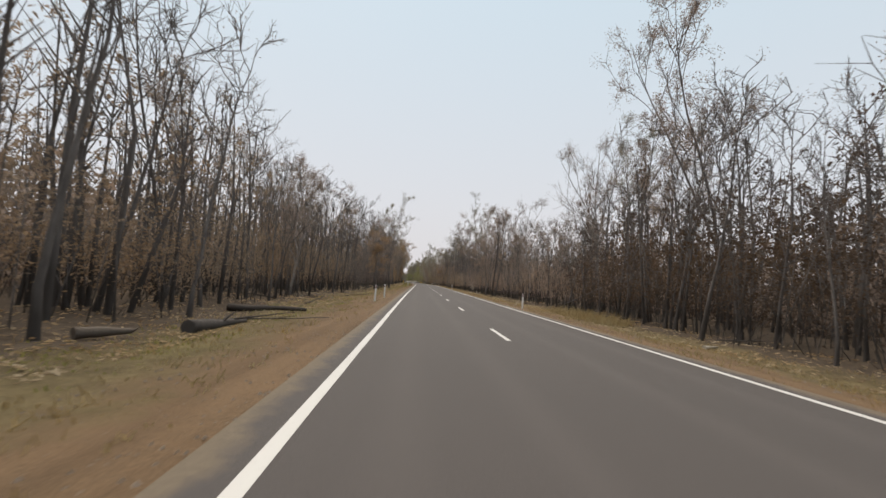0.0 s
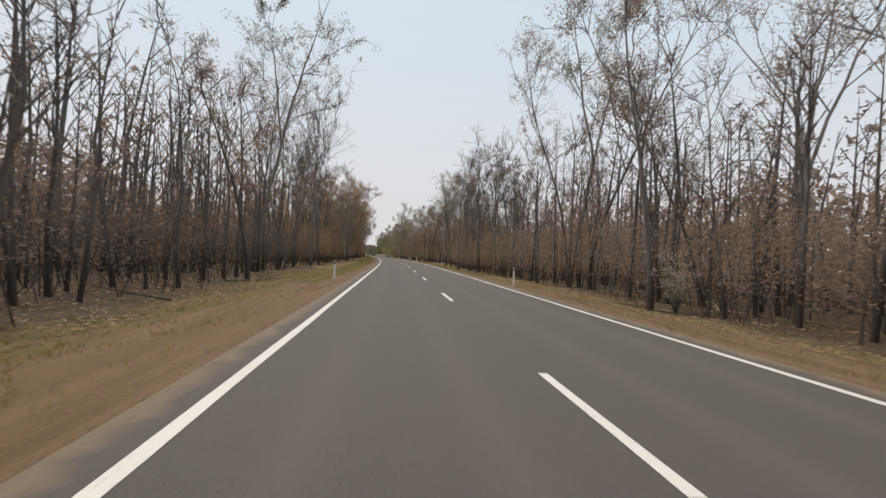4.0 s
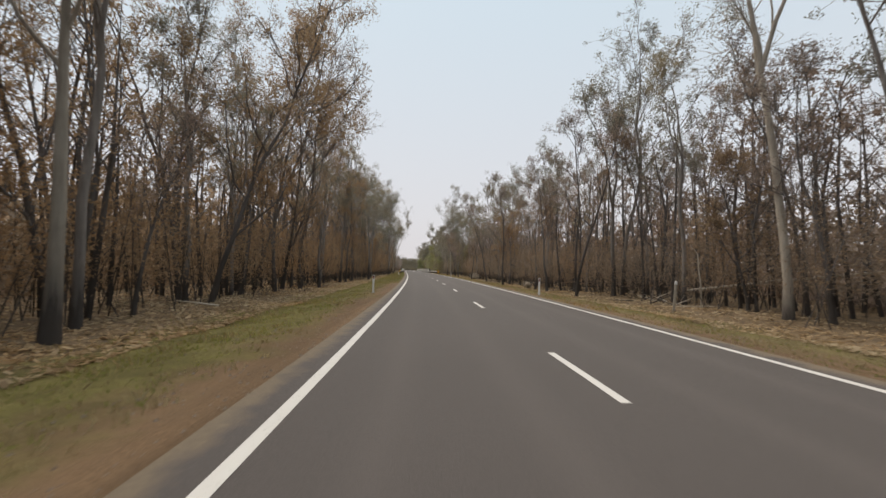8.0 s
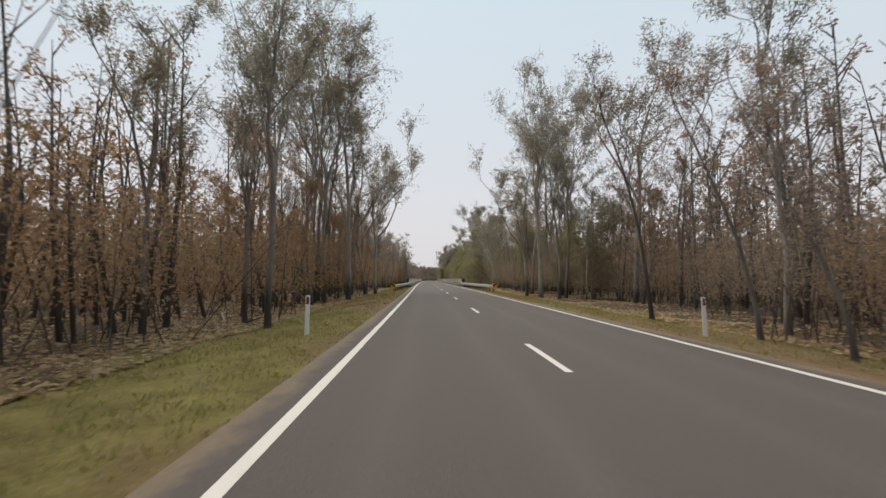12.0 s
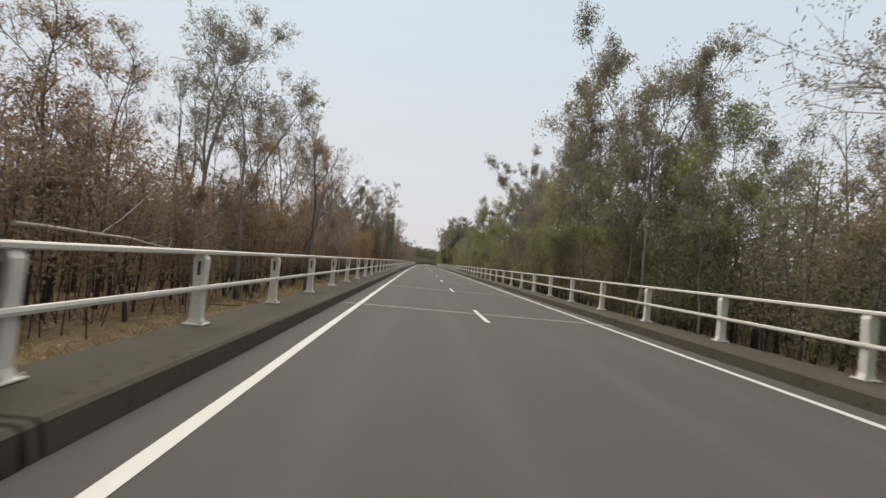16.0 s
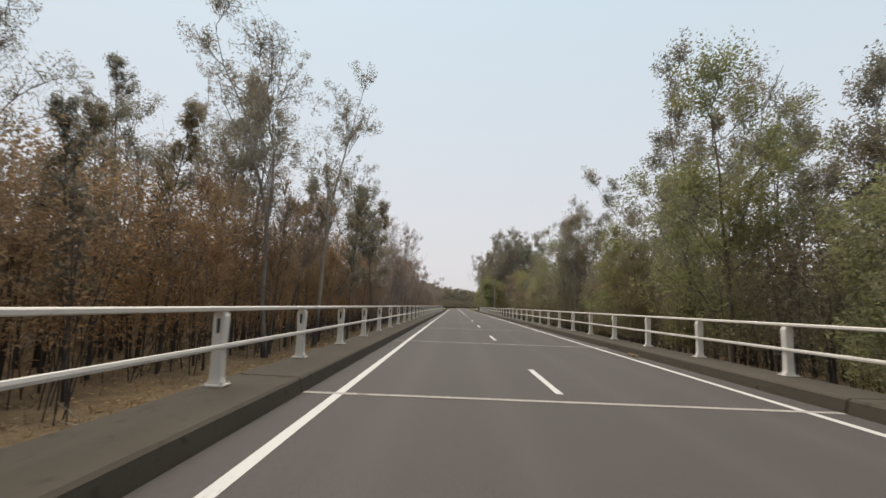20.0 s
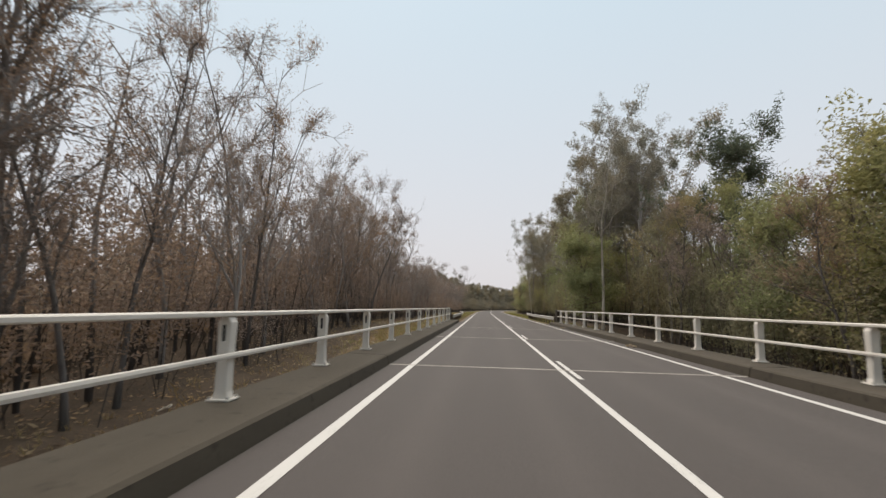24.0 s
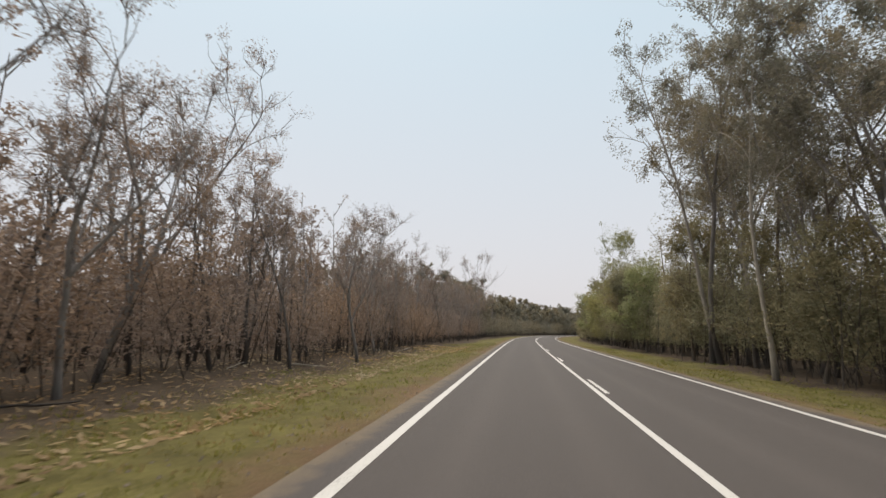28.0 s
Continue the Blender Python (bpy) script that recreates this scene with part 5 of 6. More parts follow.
W("scorched_woods", "dense scorched woodland with dry brown leaves", 150, 345, 1, 0.17, 8.5, 26, (8, 14), BARK_DARK, LEAF_DULL, 178, 24)
W("scorched_woods", "dense scorched woodland with dry brown leaves", 350, 490, -1, 0.15, 12.5, 27, (6, 10), BARK_DARK, LEAF_BROWN, 186, 25)
W("scorched_woods", "scorched woodland with dull brown leaves", 490, 570, -1, 0.17, 12.0, 26, (9, 15), BARK_ASH, LEAF_DULL, 170, 30)
W("leafy_woods", "dense olive-green woodland beside the bridge", 345, 620, 1, 0.13, 12, 27, (8, 14), BARK_PLAIN, LEAF_OLIVE, 217, 26)
W("burnt_woods", "burnt woodland with dry brown leaves", 565, 720, -1, 0.17, 10.5, 26, (8, 14), BARK_ASH, LEAF_DULL, 178, 27)
W("leafy_woods", "green woodland at the road's bend", 620, 760, 1, 0.10, 10, 27, (7, 12), BARK_PLAIN, LEAF_OLIVE, 217, 28)
# far left woods: smoke haze put into the leaf colour, grey-green instead of brown
W("far_woods", "far woodland closing the view at the bend", 690, 890, -1, 0.035, 9, 60, (14, 21), BARK_GREY, LEAF_GUM, 220, 29, (0.5, 0.22))
W("far_woods", "far woodland closing the end of the road", 835, 897, -1, 0.08, 9, 50, (12, 18), BARK_GREY, LEAF_GUM, 220, 37, (0.5, 0.25))
W("far_woods", "far woodland closing the view at the bend", 700, 860, 1, 0.04, 9, 40, (11, 16), BARK_DARK, LEAF_OLIVE, 150, 31, (0.7, 0.35))


W("outer_woods", "open scorched woodland reaching away from the road", -80, 800, -1, 0.02, 34, 120, (9, 15), BARK_DARK, LEAF_BROWN, 34, 33, (0.45, 0.24))
W("outer_woods", "open woodland reaching away from the road", -80, 345, 1, 0.02, 34, 120, (9, 15), BARK_DARK, LEAF_DULL, 34, 34, (0.45, 0.24))
W("outer_woods", "open green woodland reaching away from the road", 345, 800, 1, 0.02, 34, 120, (9, 15), BARK_PLAIN, LEAF_OLIVE, 34, 35, (0.45, 0.24))


def build_depth(name, label, s0, s1, side, per_m, near, far, top, leaf, seed):
    """Foliage deep in the woods, seen only in glimpses between the trunks."""
    rs = np.random.RandomState(seed)
    n = int((s1 - s0) * per_m)
    s, l = rs.uniform(s0, s1, n), near + (far - near) * rs.uniform(0, 1, n)
    z = top * rs.beta(1.0, 1.6, n) * (0.75 + 0.25 * np.sin(s * 0.21 + 2 * np.sin(s * 0.077)))
    c = place(s, side * l, ground_h(s, side * l) + z)
    v, q = leaves(rs, c, 0.9, 0.48, 0.2)
    tagged(part(name, make_mesh(name, v, q, leaf)), label, "undergrowth", kind="stuff")


D = build_depth
D("deep_scrub", "brown scrub deep in the burnt woods", -20, 150, -1, 125, 20, 36, 8, LEAF_DULL, 81)
D("deep_scrub", "brown scrub deep in the burnt woods", -20, 150, 1, 125, 20, 36, 8, LEAF_DULL, 82)
D("deep_scrub", "rust-brown scrub deep in the woods", 150, 570, -1, 125, 20, 36, 8.5, LEAF_BROWN, 83)
D("deep_scrub", "dry brown scrub deep in the woods", 150, 345, 1, 125, 20, 36, 8.5, LEAF_DULL, 84)
D("deep_scrub", "brown and olive scrub deep in the woods", 345, 760, 1, 125, 20, 36, 9, LEAF_MIXED, 85)
D("deep_scrub", "dry brown scrub deep in the woods", 570, 780, -1, 125, 20, 36, 8, LEAF_DULL, 86)


# ---- undergrowth: scorched saplings and scrub, whose leaves hang from the ground to head height and above ----
def build_scrub(name, label, s0, s1, side, per_m, off, deep, top, leaf, seed, leafy=1.0, size=0.115, under=0.24):
    """A thicket along the tree line: fine leaves in front, coarser ones behind, over bare stems."""
    rs = np.random.RandomState(seed)
    w = rs.uniform(0, 6.28, 8)

    def crest(s, l):
        """Height of the thicket's top, uneven along the road."""
        g = 0.5 * np.sin(s * 0.23 + w[0]) + 0.5 * np.sin(s * 0.61 + l * 0.5 + w[1]) + 0.6 * np.sin(s * 1.3 - l * 0.9 + w[2]) + 0.4 * np.sin(s * 2.4 + l * 1.6 + w[3])
        return np.minimum(top * (0.8 + 0.17 * g), 0.82 * canopy(s, l))

    def spots(n, d0, d1, power, low):
        s = rs.uniform(s0, s1, n)
        d = d0 + (d1 - d0) * rs.uniform(0, 1, n) ** power
        l = side * (tree_line(s, side) + off + d + 0.7 * np.sin(s * 0.8 + w[4]) + 0.5 * np.sin(s * 1.9 + w[5]))
        f = low + (1 - low) * rs.beta(1.15, 1.25, n)
        return s, l, f

    sheets = []
    for share, d0, d1, low in ((0.7 * leafy, 0.0, 4.0, under), (0.26, 3.0, deep, under * 0.55)):
        n = int((s1 - s0) * per_m * share * 0.78) // 8
        s, l, f = spots(n, d0, d1, 1.2, low)
        c = place(s, l, ground_h(s, l) + crest(s, l) * f)
        d = np.repeat(np.abs(l) - tree_line(s, side) - off, 8)[:, None]
        big = np.clip(size * (0.95 + 0.18 * d), size * 0.95, 0.33)
        c = np.repeat(c, 8, 0) + rs.normal(size=(n * 8, 3)) * big * 1.6
        sheets.append(leaves(rs, c, big, big * 0.47, 0.4))
    v, q = merge(sheets)
    ob = tagged(part(name, make_mesh(name, v, q, leaf)), label, "undergrowth", kind="stuff")
    k = int((s1 - s0) * 5)
    s, l, f = spots(k, 0, deep * 0.7, 1.2, 0.5)
    foot = place(s, l, ground_h(s, l) - 0.1)
    tip = foot + np.stack([rs.normal(size=k) * 0.9, rs.normal(size=k) * 0.9, crest(s, l) * f * 1.15], -1)
    off3 = np.array([[1, 0, 0], [-0.5, 0.87, 0], [-0.5, -0.87, 0]])
    v = np.concatenate([foot[:, None] + off3 * 0.024, tip[:, None] + off3 * 0.008], 1).reshape(-1, 3)
    j = np.arange(3)
    q = np.stack([j, (j + 1) % 3, 3 + (j + 1) % 3, 3 + j], -1)
    q = (q[None] + (np.arange(k) * 6)[:, None, None]).reshape(-1, 4)
    part("stems", make_mesh("stems", v, q, BARK_DARK), ob)
    s, l, f = spots(int((s1 - s0) * 150), 0, deep, 1.3, 0.02)
    c = place(s, l, ground_h(s, l) + crest(s, l) * f * 1.2)
    part("twigs", make_mesh("twigs", *slivers(rs, c, 0.9, 0.009), BARK_DARK), ob)


U = build_scrub
U("scrub", "brown scorched scrub between the burnt trunks", 0, 78, -1, 1000, 0.8, 12, 5.6, LEAF_BROWN, 41, 0.8)
U("scrub", "charred dark scrub between the burnt trunks", 78, 158, -1, 800, 0.8, 12, 4.6, LEAF_ASH, 55, 0.6)
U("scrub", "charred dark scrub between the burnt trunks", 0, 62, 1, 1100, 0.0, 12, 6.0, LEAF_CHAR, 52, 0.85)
U("scrub", "dry brown scrub between the burnt trunks", 60, 140, 1, 1000, 0.6, 12, 5.2, LEAF_DULL, 42, 0.85)
U("scrub", "rust-brown scorched saplings and scrub", 156, 350, -1, 1150, 0.0, 11, 5.4, LEAF_RUST, 43)
U("scrub", "dry brown scorched saplings and scrub", 140, 345, 1, 1150, 0.0, 11, 5.0, LEAF_BROWN, 44)
U("scrub", "brown scorched saplings and scrub below the bridge", 350, 430, -1, 1600, 0.2, 12, 8.8, LEAF_BROWN, 45, 1.0, 0.145)
U("scrub", "rust-brown scorched thicket beside the bridge", 428, 500, -1, 1850, 0.4, 12, 11.4, LEAF_RUST, 50, 1.0, 0.145)
U("scrub", "dull brown scorched scrub", 497, 565, -1, 1400, 0.2, 12, 8.0, LEAF_DULL, 48, 0.9, 0.14)
U("scrub", "half-scorched brown and olive scrub along the bridge", 345, 524, 1, 1600, 0.0, 12, 9.0, LEAF_MIXED, 46, 1.0, 0.15)
U("scrub", "dull olive-yellow bushes near the bridge's end", 522, 570, 1, 1500, 0.0, 12, 8.0, LEAF_OLIVE, 56, 1.0, 0.15)
U("scrub", "thick green bushes along the verge", 566, 690, 1, 1500, 0.3, 12, 6.6, LEAF_OLIVE, 49, 1.0, 0.13)
U("scrub", "dull brown scorched scrub", 565, 690, -1, 1500, 0.1, 12, 4.6, LEAF_DULL, 47, 1.0, 0.125)
# far left scrub would be dull brown; its leaves are greyed to imitate haze
U("scrub", "far scrub closing the bend, leaves grey-green in place of haze", 688, 850, -1, 520, 0.0, 14, 6.0, LEAF_GUM, 53, 1.0, 0.22)
U("scrub", "far scrub closing the end of the road, leaves grey-green in place of haze", 840, 897, -1, 900, 0.0, 34, 9.0, LEAF_GUM, 57, 1.0, 0.24)
U("scrub", "far green scrub closing the bend", 688, 850, 1, 300, 0.0, 14, 6.0, LEAF_OLIVE, 54, 1.0, 0.3)


# ---- grass and fallen leaves ----
def build_grass(name, label, s0, s1, side, per_m, near, far, tall, mat, seed):
    rs = np.random.RandomState(seed)
    nt = int((s1 - s0) * per_m / 5)
    ts, tl = rs.uniform(s0, s1, nt), near + (far - near) * rs.beta(1.25, 1.35, nt)
    i = np.repeat(np.arange(nt), 5)
    n = len(i)
    s, l = ts[i] + rs.normal(size=n) * 0.09, tl[i] + rs.normal(size=n) * 0.09
    a = place(s, side * l, ground_h(s, side * l) - 0.02)
    h = tall * rs.uniform(0.35, 1.2, n) * np.repeat(rs.uniform(0.5, 1.3, nt), 5)
    lean = rs.normal(size=(n, 2)) * 0.45 * h[:, None]
    tip = a + np.stack([lean[:, 0], lean[:, 1], h], -1)
    an = rs.uniform(0, 3.14, n)
    w = np.stack([np.cos(an), np.sin(an), 0 * an], -1) * 0.012
    mid = a * 0.45 + tip * 0.55 + np.array([0, 0, 0.02])
    v = np.stack([a - w, a + w, mid + w, tip], 1)
    tagged(part(name, make_mesh(name, v.reshape(-1, 3), np.arange(4 * n).reshape(n, 4), mat)), label, "grass", kind="stuff")


GR = build_grass
GR("dry_grass", "short straw-coloured grass on the verge", 10, 345, -1, 110, 4.6, 9.8, 0.12, STRAW, 61)
GR("dry_grass", "short straw-coloured grass on the verge", 10, 345, 1, 120, 4.1, 9.0, 0.12, STRAW, 62)
GR("dry_grass", "heap of straw-coloured dry brush by the verge", 44, 54, 1, 260, 6.6, 8.8, 0.5, STRAW, 68)
GR("green_grass", "short green grass on the verge", 14, 130, -1, 90, 6.4, 9.6, 0.08, BLADE, 60)
GR("green_grass", "short green grass on the verge", 125, 232, -1, 230, 5.0, 9.2, 0.075, BLADE, 63)
GR("green_grass", "short green grass on the verge", 228, 345, -1, 280, 4.0, 8.6, 0.08, BLADE, 70)
GR("green_grass", "thin green grass among straw on the verge", 150, 290, 1, 80, 4.0, 8.2, 0.07, BLADE, 72)
GR("green_grass", "short green grass on the verge", 282, 346, 1, 240, 4.1, 10.8, 0.08, BLADE, 69)
GR("green_grass", "short green grass on the verge", 556, 650, -1, 230, 4.4, 10.4, 0.08, BLADE, 64)
GR("green_grass", "short green grass on the verge", 556, 650, 1, 200, 4.1, 9.6, 0.08, BLADE, 65)
GR("dry_grass", "straw-coloured grass on the verge", 556, 640, -1, 90, 4.2, 10.2, 0.1, STRAW, 71)
GR("dry_grass", "straw-coloured grass below the bridge", 352, 440, -1, 190, 5.6, 15, 0.26, STRAW, 66)
GR("dry_grass", "sparse straw-coloured grass below the bridge", 440, 556, -1, 90, 5.6, 13, 0.3, STRAW, 73)
GR("dry_grass", "pale straw-coloured grass at the bridge's end", 526, 556, -1, 240, 5.2, 9.2, 0.2, STRAW, 74)
GR("green_grass", "tufts of green grass at the bridge's end", 530, 556, -1, 60, 5.6, 10.5, 0.22, BLADE, 75)
GR("dry_grass", "straw-coloured grass below the bridge", 352, 556, 1, 30, 6.0, 12, 0.4, STRAW, 67)


def build_litter(s0, s1, side, per_m, near, far, seed, size=1.0):
    rs = np.random.RandomState(seed)
    n = int((s1 - s0) * per_m)
    s, l = rs.uniform(s0, s1, n), near + (far - near) * rs.uniform(0, 1, n) ** 1.5
    c = place(s, side * l, ground_h(s, side * l) + rs.uniform(0.01, 0.05, n))
    an = rs.uniform(0, 6.28, n)
    a = np.stack([np.cos(an), np.sin(an), rs.normal(size=n) * 0.25], -1) * rs.uniform(0.05, 0.11, (n, 1)) * size
    b = np.stack([-np.sin(an), np.cos(an), rs.normal(size=n) * 0.35], -1) * rs.uniform(0.02, 0.04, (n, 1)) * size * 1.2
    v = np.stack([c - a, c + b, c + a, c - b], 1)
    tagged(part("leaf_litter", make_mesh("leaf_litter", v.reshape(-1, 3), np.arange(4 * n).reshape(n, 4), LITTER)), "fallen brown leaves on the forest floor", "leaves", kind="stuff")


def build_gravel(s0, s1, side, per_m, seed):
    """Loose stones on the bare strip beside the asphalt."""
    rs = np.random.RandomState(seed)
    n = int((s1 - s0) * per_m)
    s, l = rs.uniform(s0, s1, n), 3.75 + 2.6 * rs.uniform(0, 1, n) ** 1.6
    c = place(s, side * l, np.maximum(ground_h(s, side * l), -0.02 - 0.25 * np.maximum(l - 4, 0)))
    r = rs.uniform(0.012, 0.034, (n, 1, 1)) * rs.uniform(0.7, 1.3, (n, 5, 1))
    shape = np.array([[1, 0, -0.3], [0, 1, -0.3], [-1, 0, -0.3], [0, -1, -0.3], [0.1, 0.1, 0.8]])
    v = c[:, None] + shape[None] * r
    q = np.array([[0, 1, 4], [1, 2, 4], [2, 3, 4], [3, 0, 4]])
    q = (q[None] + (np.arange(n) * 5)[:, None, None]).reshape(-1, 3)
    tagged(part("gravel", make_mesh("gravel", v.reshape(-1, 3), q, STONE)), "loose brown gravel along the asphalt edge", "gravel", kind="stuff")


build_gravel(12, 345, -1, 34, 91)
build_gravel(12, 345, 1, 22, 92)
build_gravel(558, 640, -1, 34, 93)
build_gravel(558, 640, 1, 22, 94)
build_litter(10, 150, -1, 110, 7.2, 15, 71)
build_litter(150, 345, -1, 300, 7.6, 16, 75, 1.35)
build_litter(10, 150, 1, 80, 6.6, 13, 72)
build_litter(150, 345, 1, 190, 7.0, 14, 76, 1.3)
build_litter(352, 640, -1, 110, 6.5, 16, 73, 1.2)
build_litter(352, 560, 1, 30, 6.5, 13, 74)


# ================= fallen wood and stakes =================
def build_stick(name, label, category, a, b, radius, bark, seed, twigs=5, group="", droop=0.0):
    """A dead trunk or branch from a to b, each (along, across, height over the ground)."""
    rs = np.random.RandomState(seed)
    p, q = (np.array(place(s, l, float(ground_h(s, l)) + z), float) for s, l, z in (a, b))
    L = np.linalg.norm(q - p)
    f = np.linspace(0, 1, 8)
    pts = (q - p)[None] * f[:, None]
    pts += np.cumsum(rs.normal(size=(8, 3)) * L * 0.008, 0) * np.array([1, 1, 0.5])
    pts[:, 2] -= droop * np.sin(f * np.pi)
    ob = tagged(empty(name, Matrix.Translation(Vector(p))), label, category, group)
    v, qd = tube(pts, radius * (1 - 0.6 * f) * rs.uniform(0.9, 1.1, 8), 8)
    me = make_mesh("stem", v, np.asarray(qd), bark, True)
    bm = bmesh.new()
    bm.from_mesh(me)
    bm.verts.ensure_lookup_table()
    for base in (0, 7 * 8):
        bm.faces.new([bm.verts[base + j] for j in range(8)])
    bmesh.ops.recalc_face_normals(bm, faces=bm.faces)
    bm.to_mesh(me)
    bm.free()
    part("stem", me, ob)
    for i in range(twigs):
        c = pts[rs.randint(2, 8)]
        d = (q - p) / L + rs.normal(size=3) * 0.6
        d[2] = abs(d[2]) * 0.7
        w = limb(rs, c, d / np.linalg.norm(d), L * rs.uniform(0.12, 0.35), 4, 0.1, 0.2)
        part("side_branch", make_mesh("side_branch", *tube(w, np.linspace(radius * 0.35, 0.006, 4), 5), bark, True), ob)


BS = build_stick
BS("fallen_log", "charred fallen log on the verge edge", "log", (32.4, -7.9, 0.16), (35.6, -7.7, 0.14), 0.2, BARK_DARK, 1, 1)
BS("fallen_log", "charred fallen log lying toward the road", "log", (40.9, -10.2, 0.2), (40.6, -6.9, 0.13), 0.17, BARK_DARK, 2, 2)
BS("fallen_log", "orange-brown broken log among burnt trunks", "log", (30.6, -9.3, 0.14), (31.4, -8.6, 0.2), 0.14, BARK_PLAIN, 3, 2)
BS("fallen_tree", "pale fallen sapling leaning in the burnt woods", "log", (58.0, 9.2, 0.5), (50.2, 11.8, 3.4), 0.05, BARK_DARK, 4, 7)
BS("fallen_log", "dark fallen log behind the verge", "log", (53.5, 9.4, 0.1), (50.0, 11.0, 0.12), 0.1, BARK_DARK, 5, 3)
BS("fallen_tree", "pale fallen trunk resting against the trees", "log", (211.0, 13.6, 0.7), (198.5, 16.0, 2.0), 0.09, BARK_BONE, 6, 6)
BS("dead_sapling", "thin pale dead sapling by the verge", "tree", (205.4, 10.9, -0.1), (205.2, 10.5, 2.5), 0.05, BARK_BONE, 7, 3)
BS("fallen_tree", "pale fallen trunk caught among burnt saplings", "log", (360.5, -12.4, 3.4), (373.5, -13.4, 2.6), 0.07, BARK_BONE, 8, 5)
BS("dead_tree", "broken dead grey trunk standing by the bridge", "tree", (346.6, -9.1, -0.2), (346.8, -9.0, 4.0), 0.16, BARK_GREY, 9, 0)
BS("fallen_log", "dark log lying below the bridge", "log", (356.1, -15.5, 0.2), (357.4, -12.0, 0.2), 0.22, BARK_DARK, 10, 2)
BS("tree_stump", "charred short tree stump below the bridge", "stump", (359.7, -12.2, -0.1), (359.7, -12.15, 0.55), 0.21, BARK_DARK, 11, 0)


def build_grass_tree(s, lat, h, seed):
    """A short stem with a burst of arching spiky leaves."""
    rs = np.random.RandomState(seed)
    ob = tagged(empty("grass_tree", stand(s, lat, float(ground_h(s, lat)))), "small grass tree with a burst of spiky yellow-green leaves", "plant", "grass trees in the burnt woods")
    stem = limb(rs, (0, 0, -0.1), (0, 0, 1), h + 0.1, 5, 0, 0.05)
    part("stem", make_mesh("stem", *tube(stem, np.linspace(0.09, 0.075, 5), 8), BARK_DARK, True), ob)
    vs, qs = [], []
    for i in range(46):
        az, up = rs.uniform(0, 6.28), rs.uniform(-0.15, 1.1)
        d = np.array([math.cos(az) * math.cos(up), math.sin(az) * math.cos(up), math.sin(up)])
        w = np.array([-math.sin(az), math.cos(az), 0]) * 0.012
        L = rs.uniform(0.4, 0.75)
        a, b, c = stem[-1], stem[-1] + d * L * 0.6, stem[-1] + d * L - np.array([0, 0, 0.28 * L * math.cos(up)])
        n = 5 * i
        vs += [a - w, a + w, b + w, b - w, c]
        qs += [[n, n + 1, n + 2, n + 3], [n + 3, n + 2, n + 4, n + 4]]
    part("fronds", make_mesh("fronds", np.array(vs), np.array(qs), LEAF_GREEN), ob)


build_grass_tree(576.2, -13.0, 0.75, 1)
build_grass_tree(571.5, -13.6, 0.3, 2)


def build_marker(s, lat, h, tilt, mat, label):
    ob = tagged(empty("marker_stake", stand(s, lat, float(ground_h(s, lat))) @ pose(0, 0, 0, 0, tilt, 0)), label, "stake")
    part("shaft", mesh_bm("shaft", box_bm((-0.05, -0.03, -0.2), (0.05, 0.03, h), 0.01), mat), ob)
    part("tip", mesh_bm("tip", box_bm((-0.052, -0.032, h - 0.16), (0.052, 0.032, h + 0.002), 0.01), POST_WHITE), ob, "paler worn top")


build_marker(203.8, 8.7, 1.35, 5, BARK_BONE, "leaning weathered timber stake on the verge")
build_marker(565.5, -8.3, 1.2, 2, FADED_YELLOW, "faded yellow marker stake behind the guard rail")


def build_fallen(n, s0, s1, side, near, far, seed):
    rs = np.random.RandomState(seed)
    for i in range(n):
        s, l = rs.uniform(s0, s1), near + (far - near) * rs.uniform() ** 1.4
        L, az = rs.uniform(0.8, 3.0), rs.uniform(0, 6.28)
        BS("fallen_branch", "dead fallen branch on the forest floor", "branch", (s, side * l, 0.05), (s + L * math.cos(az), side * l + L * math.sin(az), rs.uniform(0.05, 0.35)),
           rs.uniform(0.02, 0.05), (BARK_DARK, BARK_GREY, BARK_BONE)[rs.randint(3)], seed * 100 + i, rs.randint(1, 4), "fallen branches on the forest floor")


build_fallen(22, 24, 130, -1, 8.2, 12, 3)
build_fallen(20, 40, 140, 1, 7.6, 11, 4)
build_fallen(26, 150, 340, -1, 8.6, 13, 5)
build_fallen(24, 150, 340, 1, 7.6, 12, 6)
build_fallen(22, 358, 550, -1, 7.5, 12, 7)
build_fallen(14, 575, 630, -1, 10.8, 14, 8)


def build_dead_shrub(s, lat, h, wide, seed, leaf, label):
    """A low dry bush: many thin stems from one foot and pale curled leaves."""
    rs = np.random.RandomState(seed)
    ob = tagged(empty("dead_shrub", stand(s, lat, float(ground_h(s, lat)))), label, "shrub", "dry shrubs on the verge")
    stems, tips = [], []
    for i in range(26):
        az, t = rs.uniform(0, 6.28), rs.uniform(0.1, 0.9)
        d = np.array([math.cos(az) * t * wide / h, math.sin(az) * t * wide / h, 1.0])
        run = limb(rs, (0, 0, -0.05), d / np.linalg.norm(d), h * rs.uniform(0.6, 1.15), 5, 0.0, 0.16)
        stems.append(tube(run, np.linspace(0.014, 0.004, 5), 4))
        tips += [run[-1], run[-2], run[-3]]
    part("stems", make_mesh("stems", *merge(stems), BARK_GREY, True), ob)
    c = np.repeat(np.array(tips), 14, 0) + ball(rs, len(tips) * 14) * 0.2
    part("leaves", make_mesh("leaves", *leaves(rs, c, 0.09, 0.045, 0.2), leaf), ob)


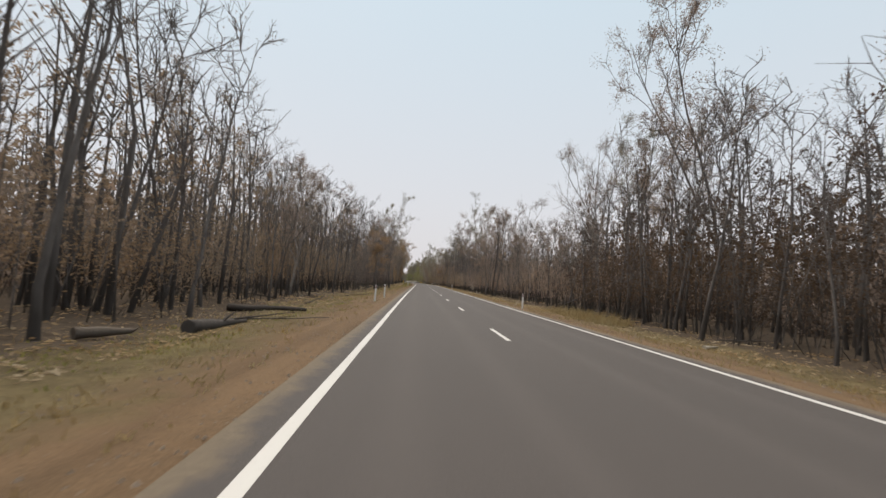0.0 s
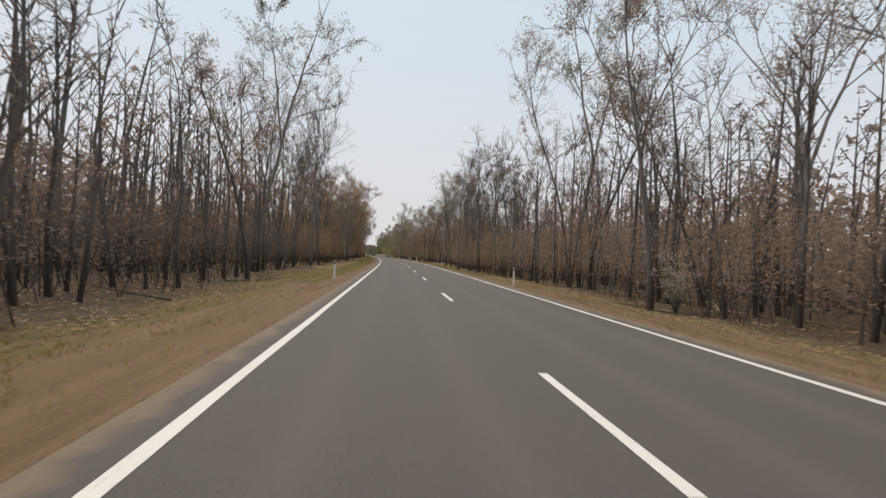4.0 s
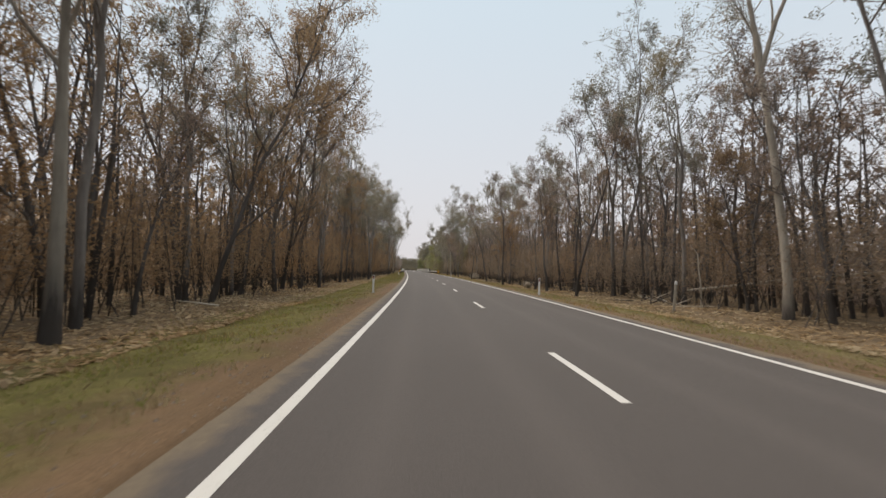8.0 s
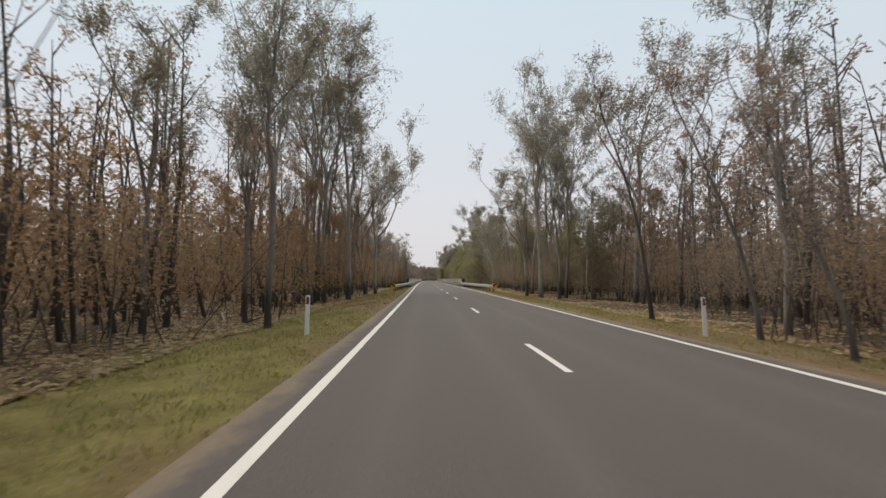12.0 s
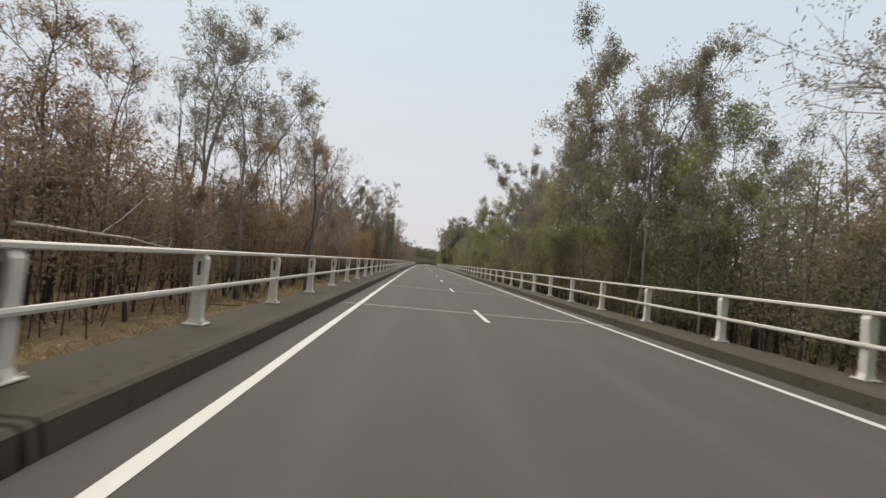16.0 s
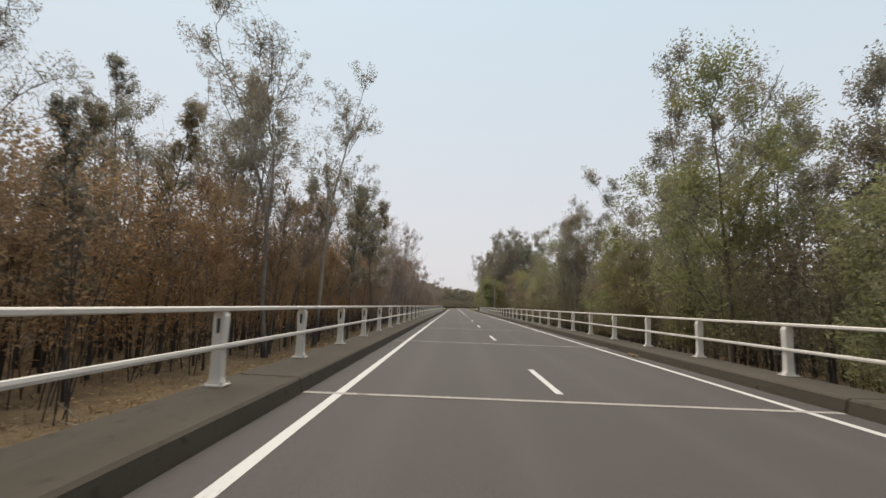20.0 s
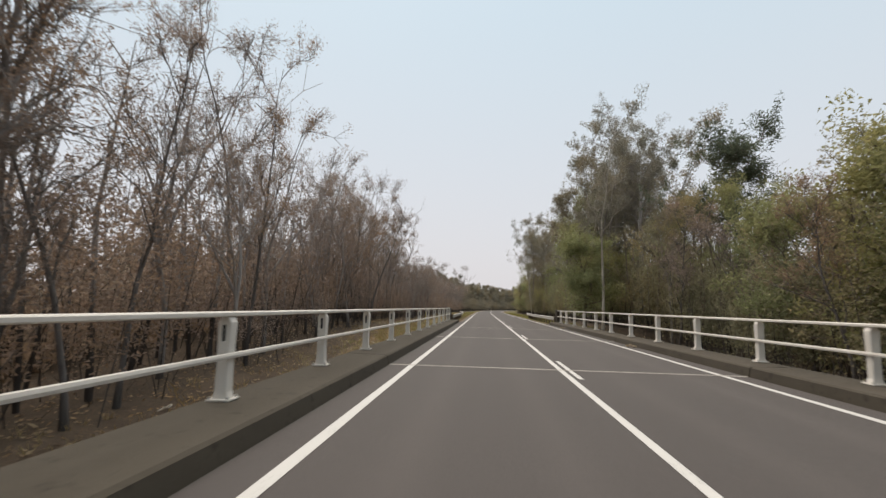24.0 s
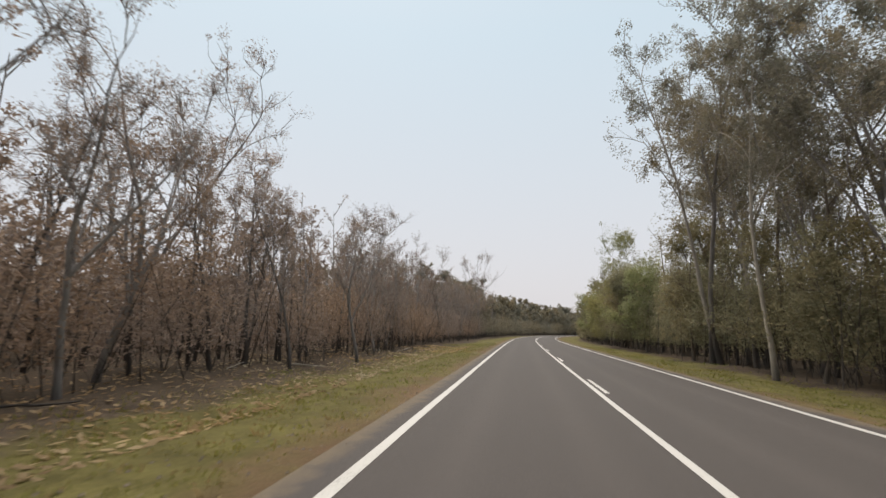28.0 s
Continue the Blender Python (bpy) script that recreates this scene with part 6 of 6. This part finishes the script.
build_dead_shrub(263.2, 7.6, 1.15, 0.9, 1, LEAF_BLEACHED, "dry shrub with bleached whitish leaves beside burnt trunks")
build_dead_shrub(260.2, 7.8, 1.0, 0.6, 2, LEAF_BLEACHED, "dry shrub with bleached whitish leaves beside burnt trunks")
build_dead_shrub(227.0, 7.8, 0.55, 0.3, 3, LEAF_BLEACHED, "small tuft of bleached dry leaves on the verge")
build_dead_shrub(118.6, 8.6, 2.2, 0.7, 4, LEAF_BLEACHED, "dry sapling with pale yellowish leaves at the woods' edge")


def build_leaf_pile(s, lat, seed):
    """Wet leaves and grit washed together against the kerb."""
    rs = np.random.RandomState(seed)
    ob = tagged(empty("leaf_pile", stand(s, lat, 0.0)), "small dark heap of leaves and grit against the bridge kerb", "leaves", "leaf heaps along the kerb")
    bm = bmesh.new()
    bmesh.ops.create_icosphere(bm, subdivisions=3, radius=1.0)
    for v in bm.verts:
        k = 1 + 0.25 * noise.noise(v.co * 2.3 + Vector((seed, 0, 0)))
        v.co = Vector((v.co.x * 0.13 * k, v.co.y * 0.34 * k, max(v.co.z, -0.1) * 0.075 * k))
    part("heap", mesh_bm("heap", bm, TIMBER, True), ob)
    c = ball(rs, 60) * np.array([0.16, 0.42, 0.03]) + np.array([0, 0, 0.05])
    c[:, 2] = np.maximum(c[:, 2], 0.012)
    part("loose_leaves", make_mesh("loose_leaves", *leaves(rs, c, 0.09, 0.04, 0.0), LITTER), ob)


for i in range(8):
    build_leaf_pile(380.3 + 21.54 * i, 3.86, 10 + i)
build_leaf_pile(547.2, 3.86, 30)

# a tangle of thin pale sticks by the leaning stake
_rs = np.random.RandomState(77)
for i in range(12):
    a, L, az = 205.5 + 5.0 * _rs.uniform(), _rs.uniform(1.2, 3.2), _rs.uniform(0, 6.28)
    l = 9.6 + 1.6 * _rs.uniform()
    BS("fallen_branch", "thin pale dead branch in a tangle on the verge", "branch", (a, l, 0.05), (a + L * math.cos(az), l + 0.5 * L * math.sin(az), _rs.uniform(0.1, 1.0)), _rs.uniform(0.015, 0.035),
       (BARK_GREY, BARK_BONE)[i % 2], 700 + i, 3, "fallen branches on the forest floor")
BS("tree_stump", "pale splintered stump on the verge edge", "stump", (102.3, 7.7, -0.1), (102.5, 7.5, 0.55), 0.07, BARK_BONE, 721, 0)
BS("fallen_log", "short pale log at the foot of burnt trees", "log", (36.0, 7.2, 0.06), (36.5, 8.0, 0.06), 0.07, BARK_BONE, 722, 0)
BS("fallen_branch", "pale dead branch lying beside the asphalt", "branch", (58.0, 5.3, 0.03), (60.2, 5.9, 0.04), 0.03, BARK_BONE, 723, 2)
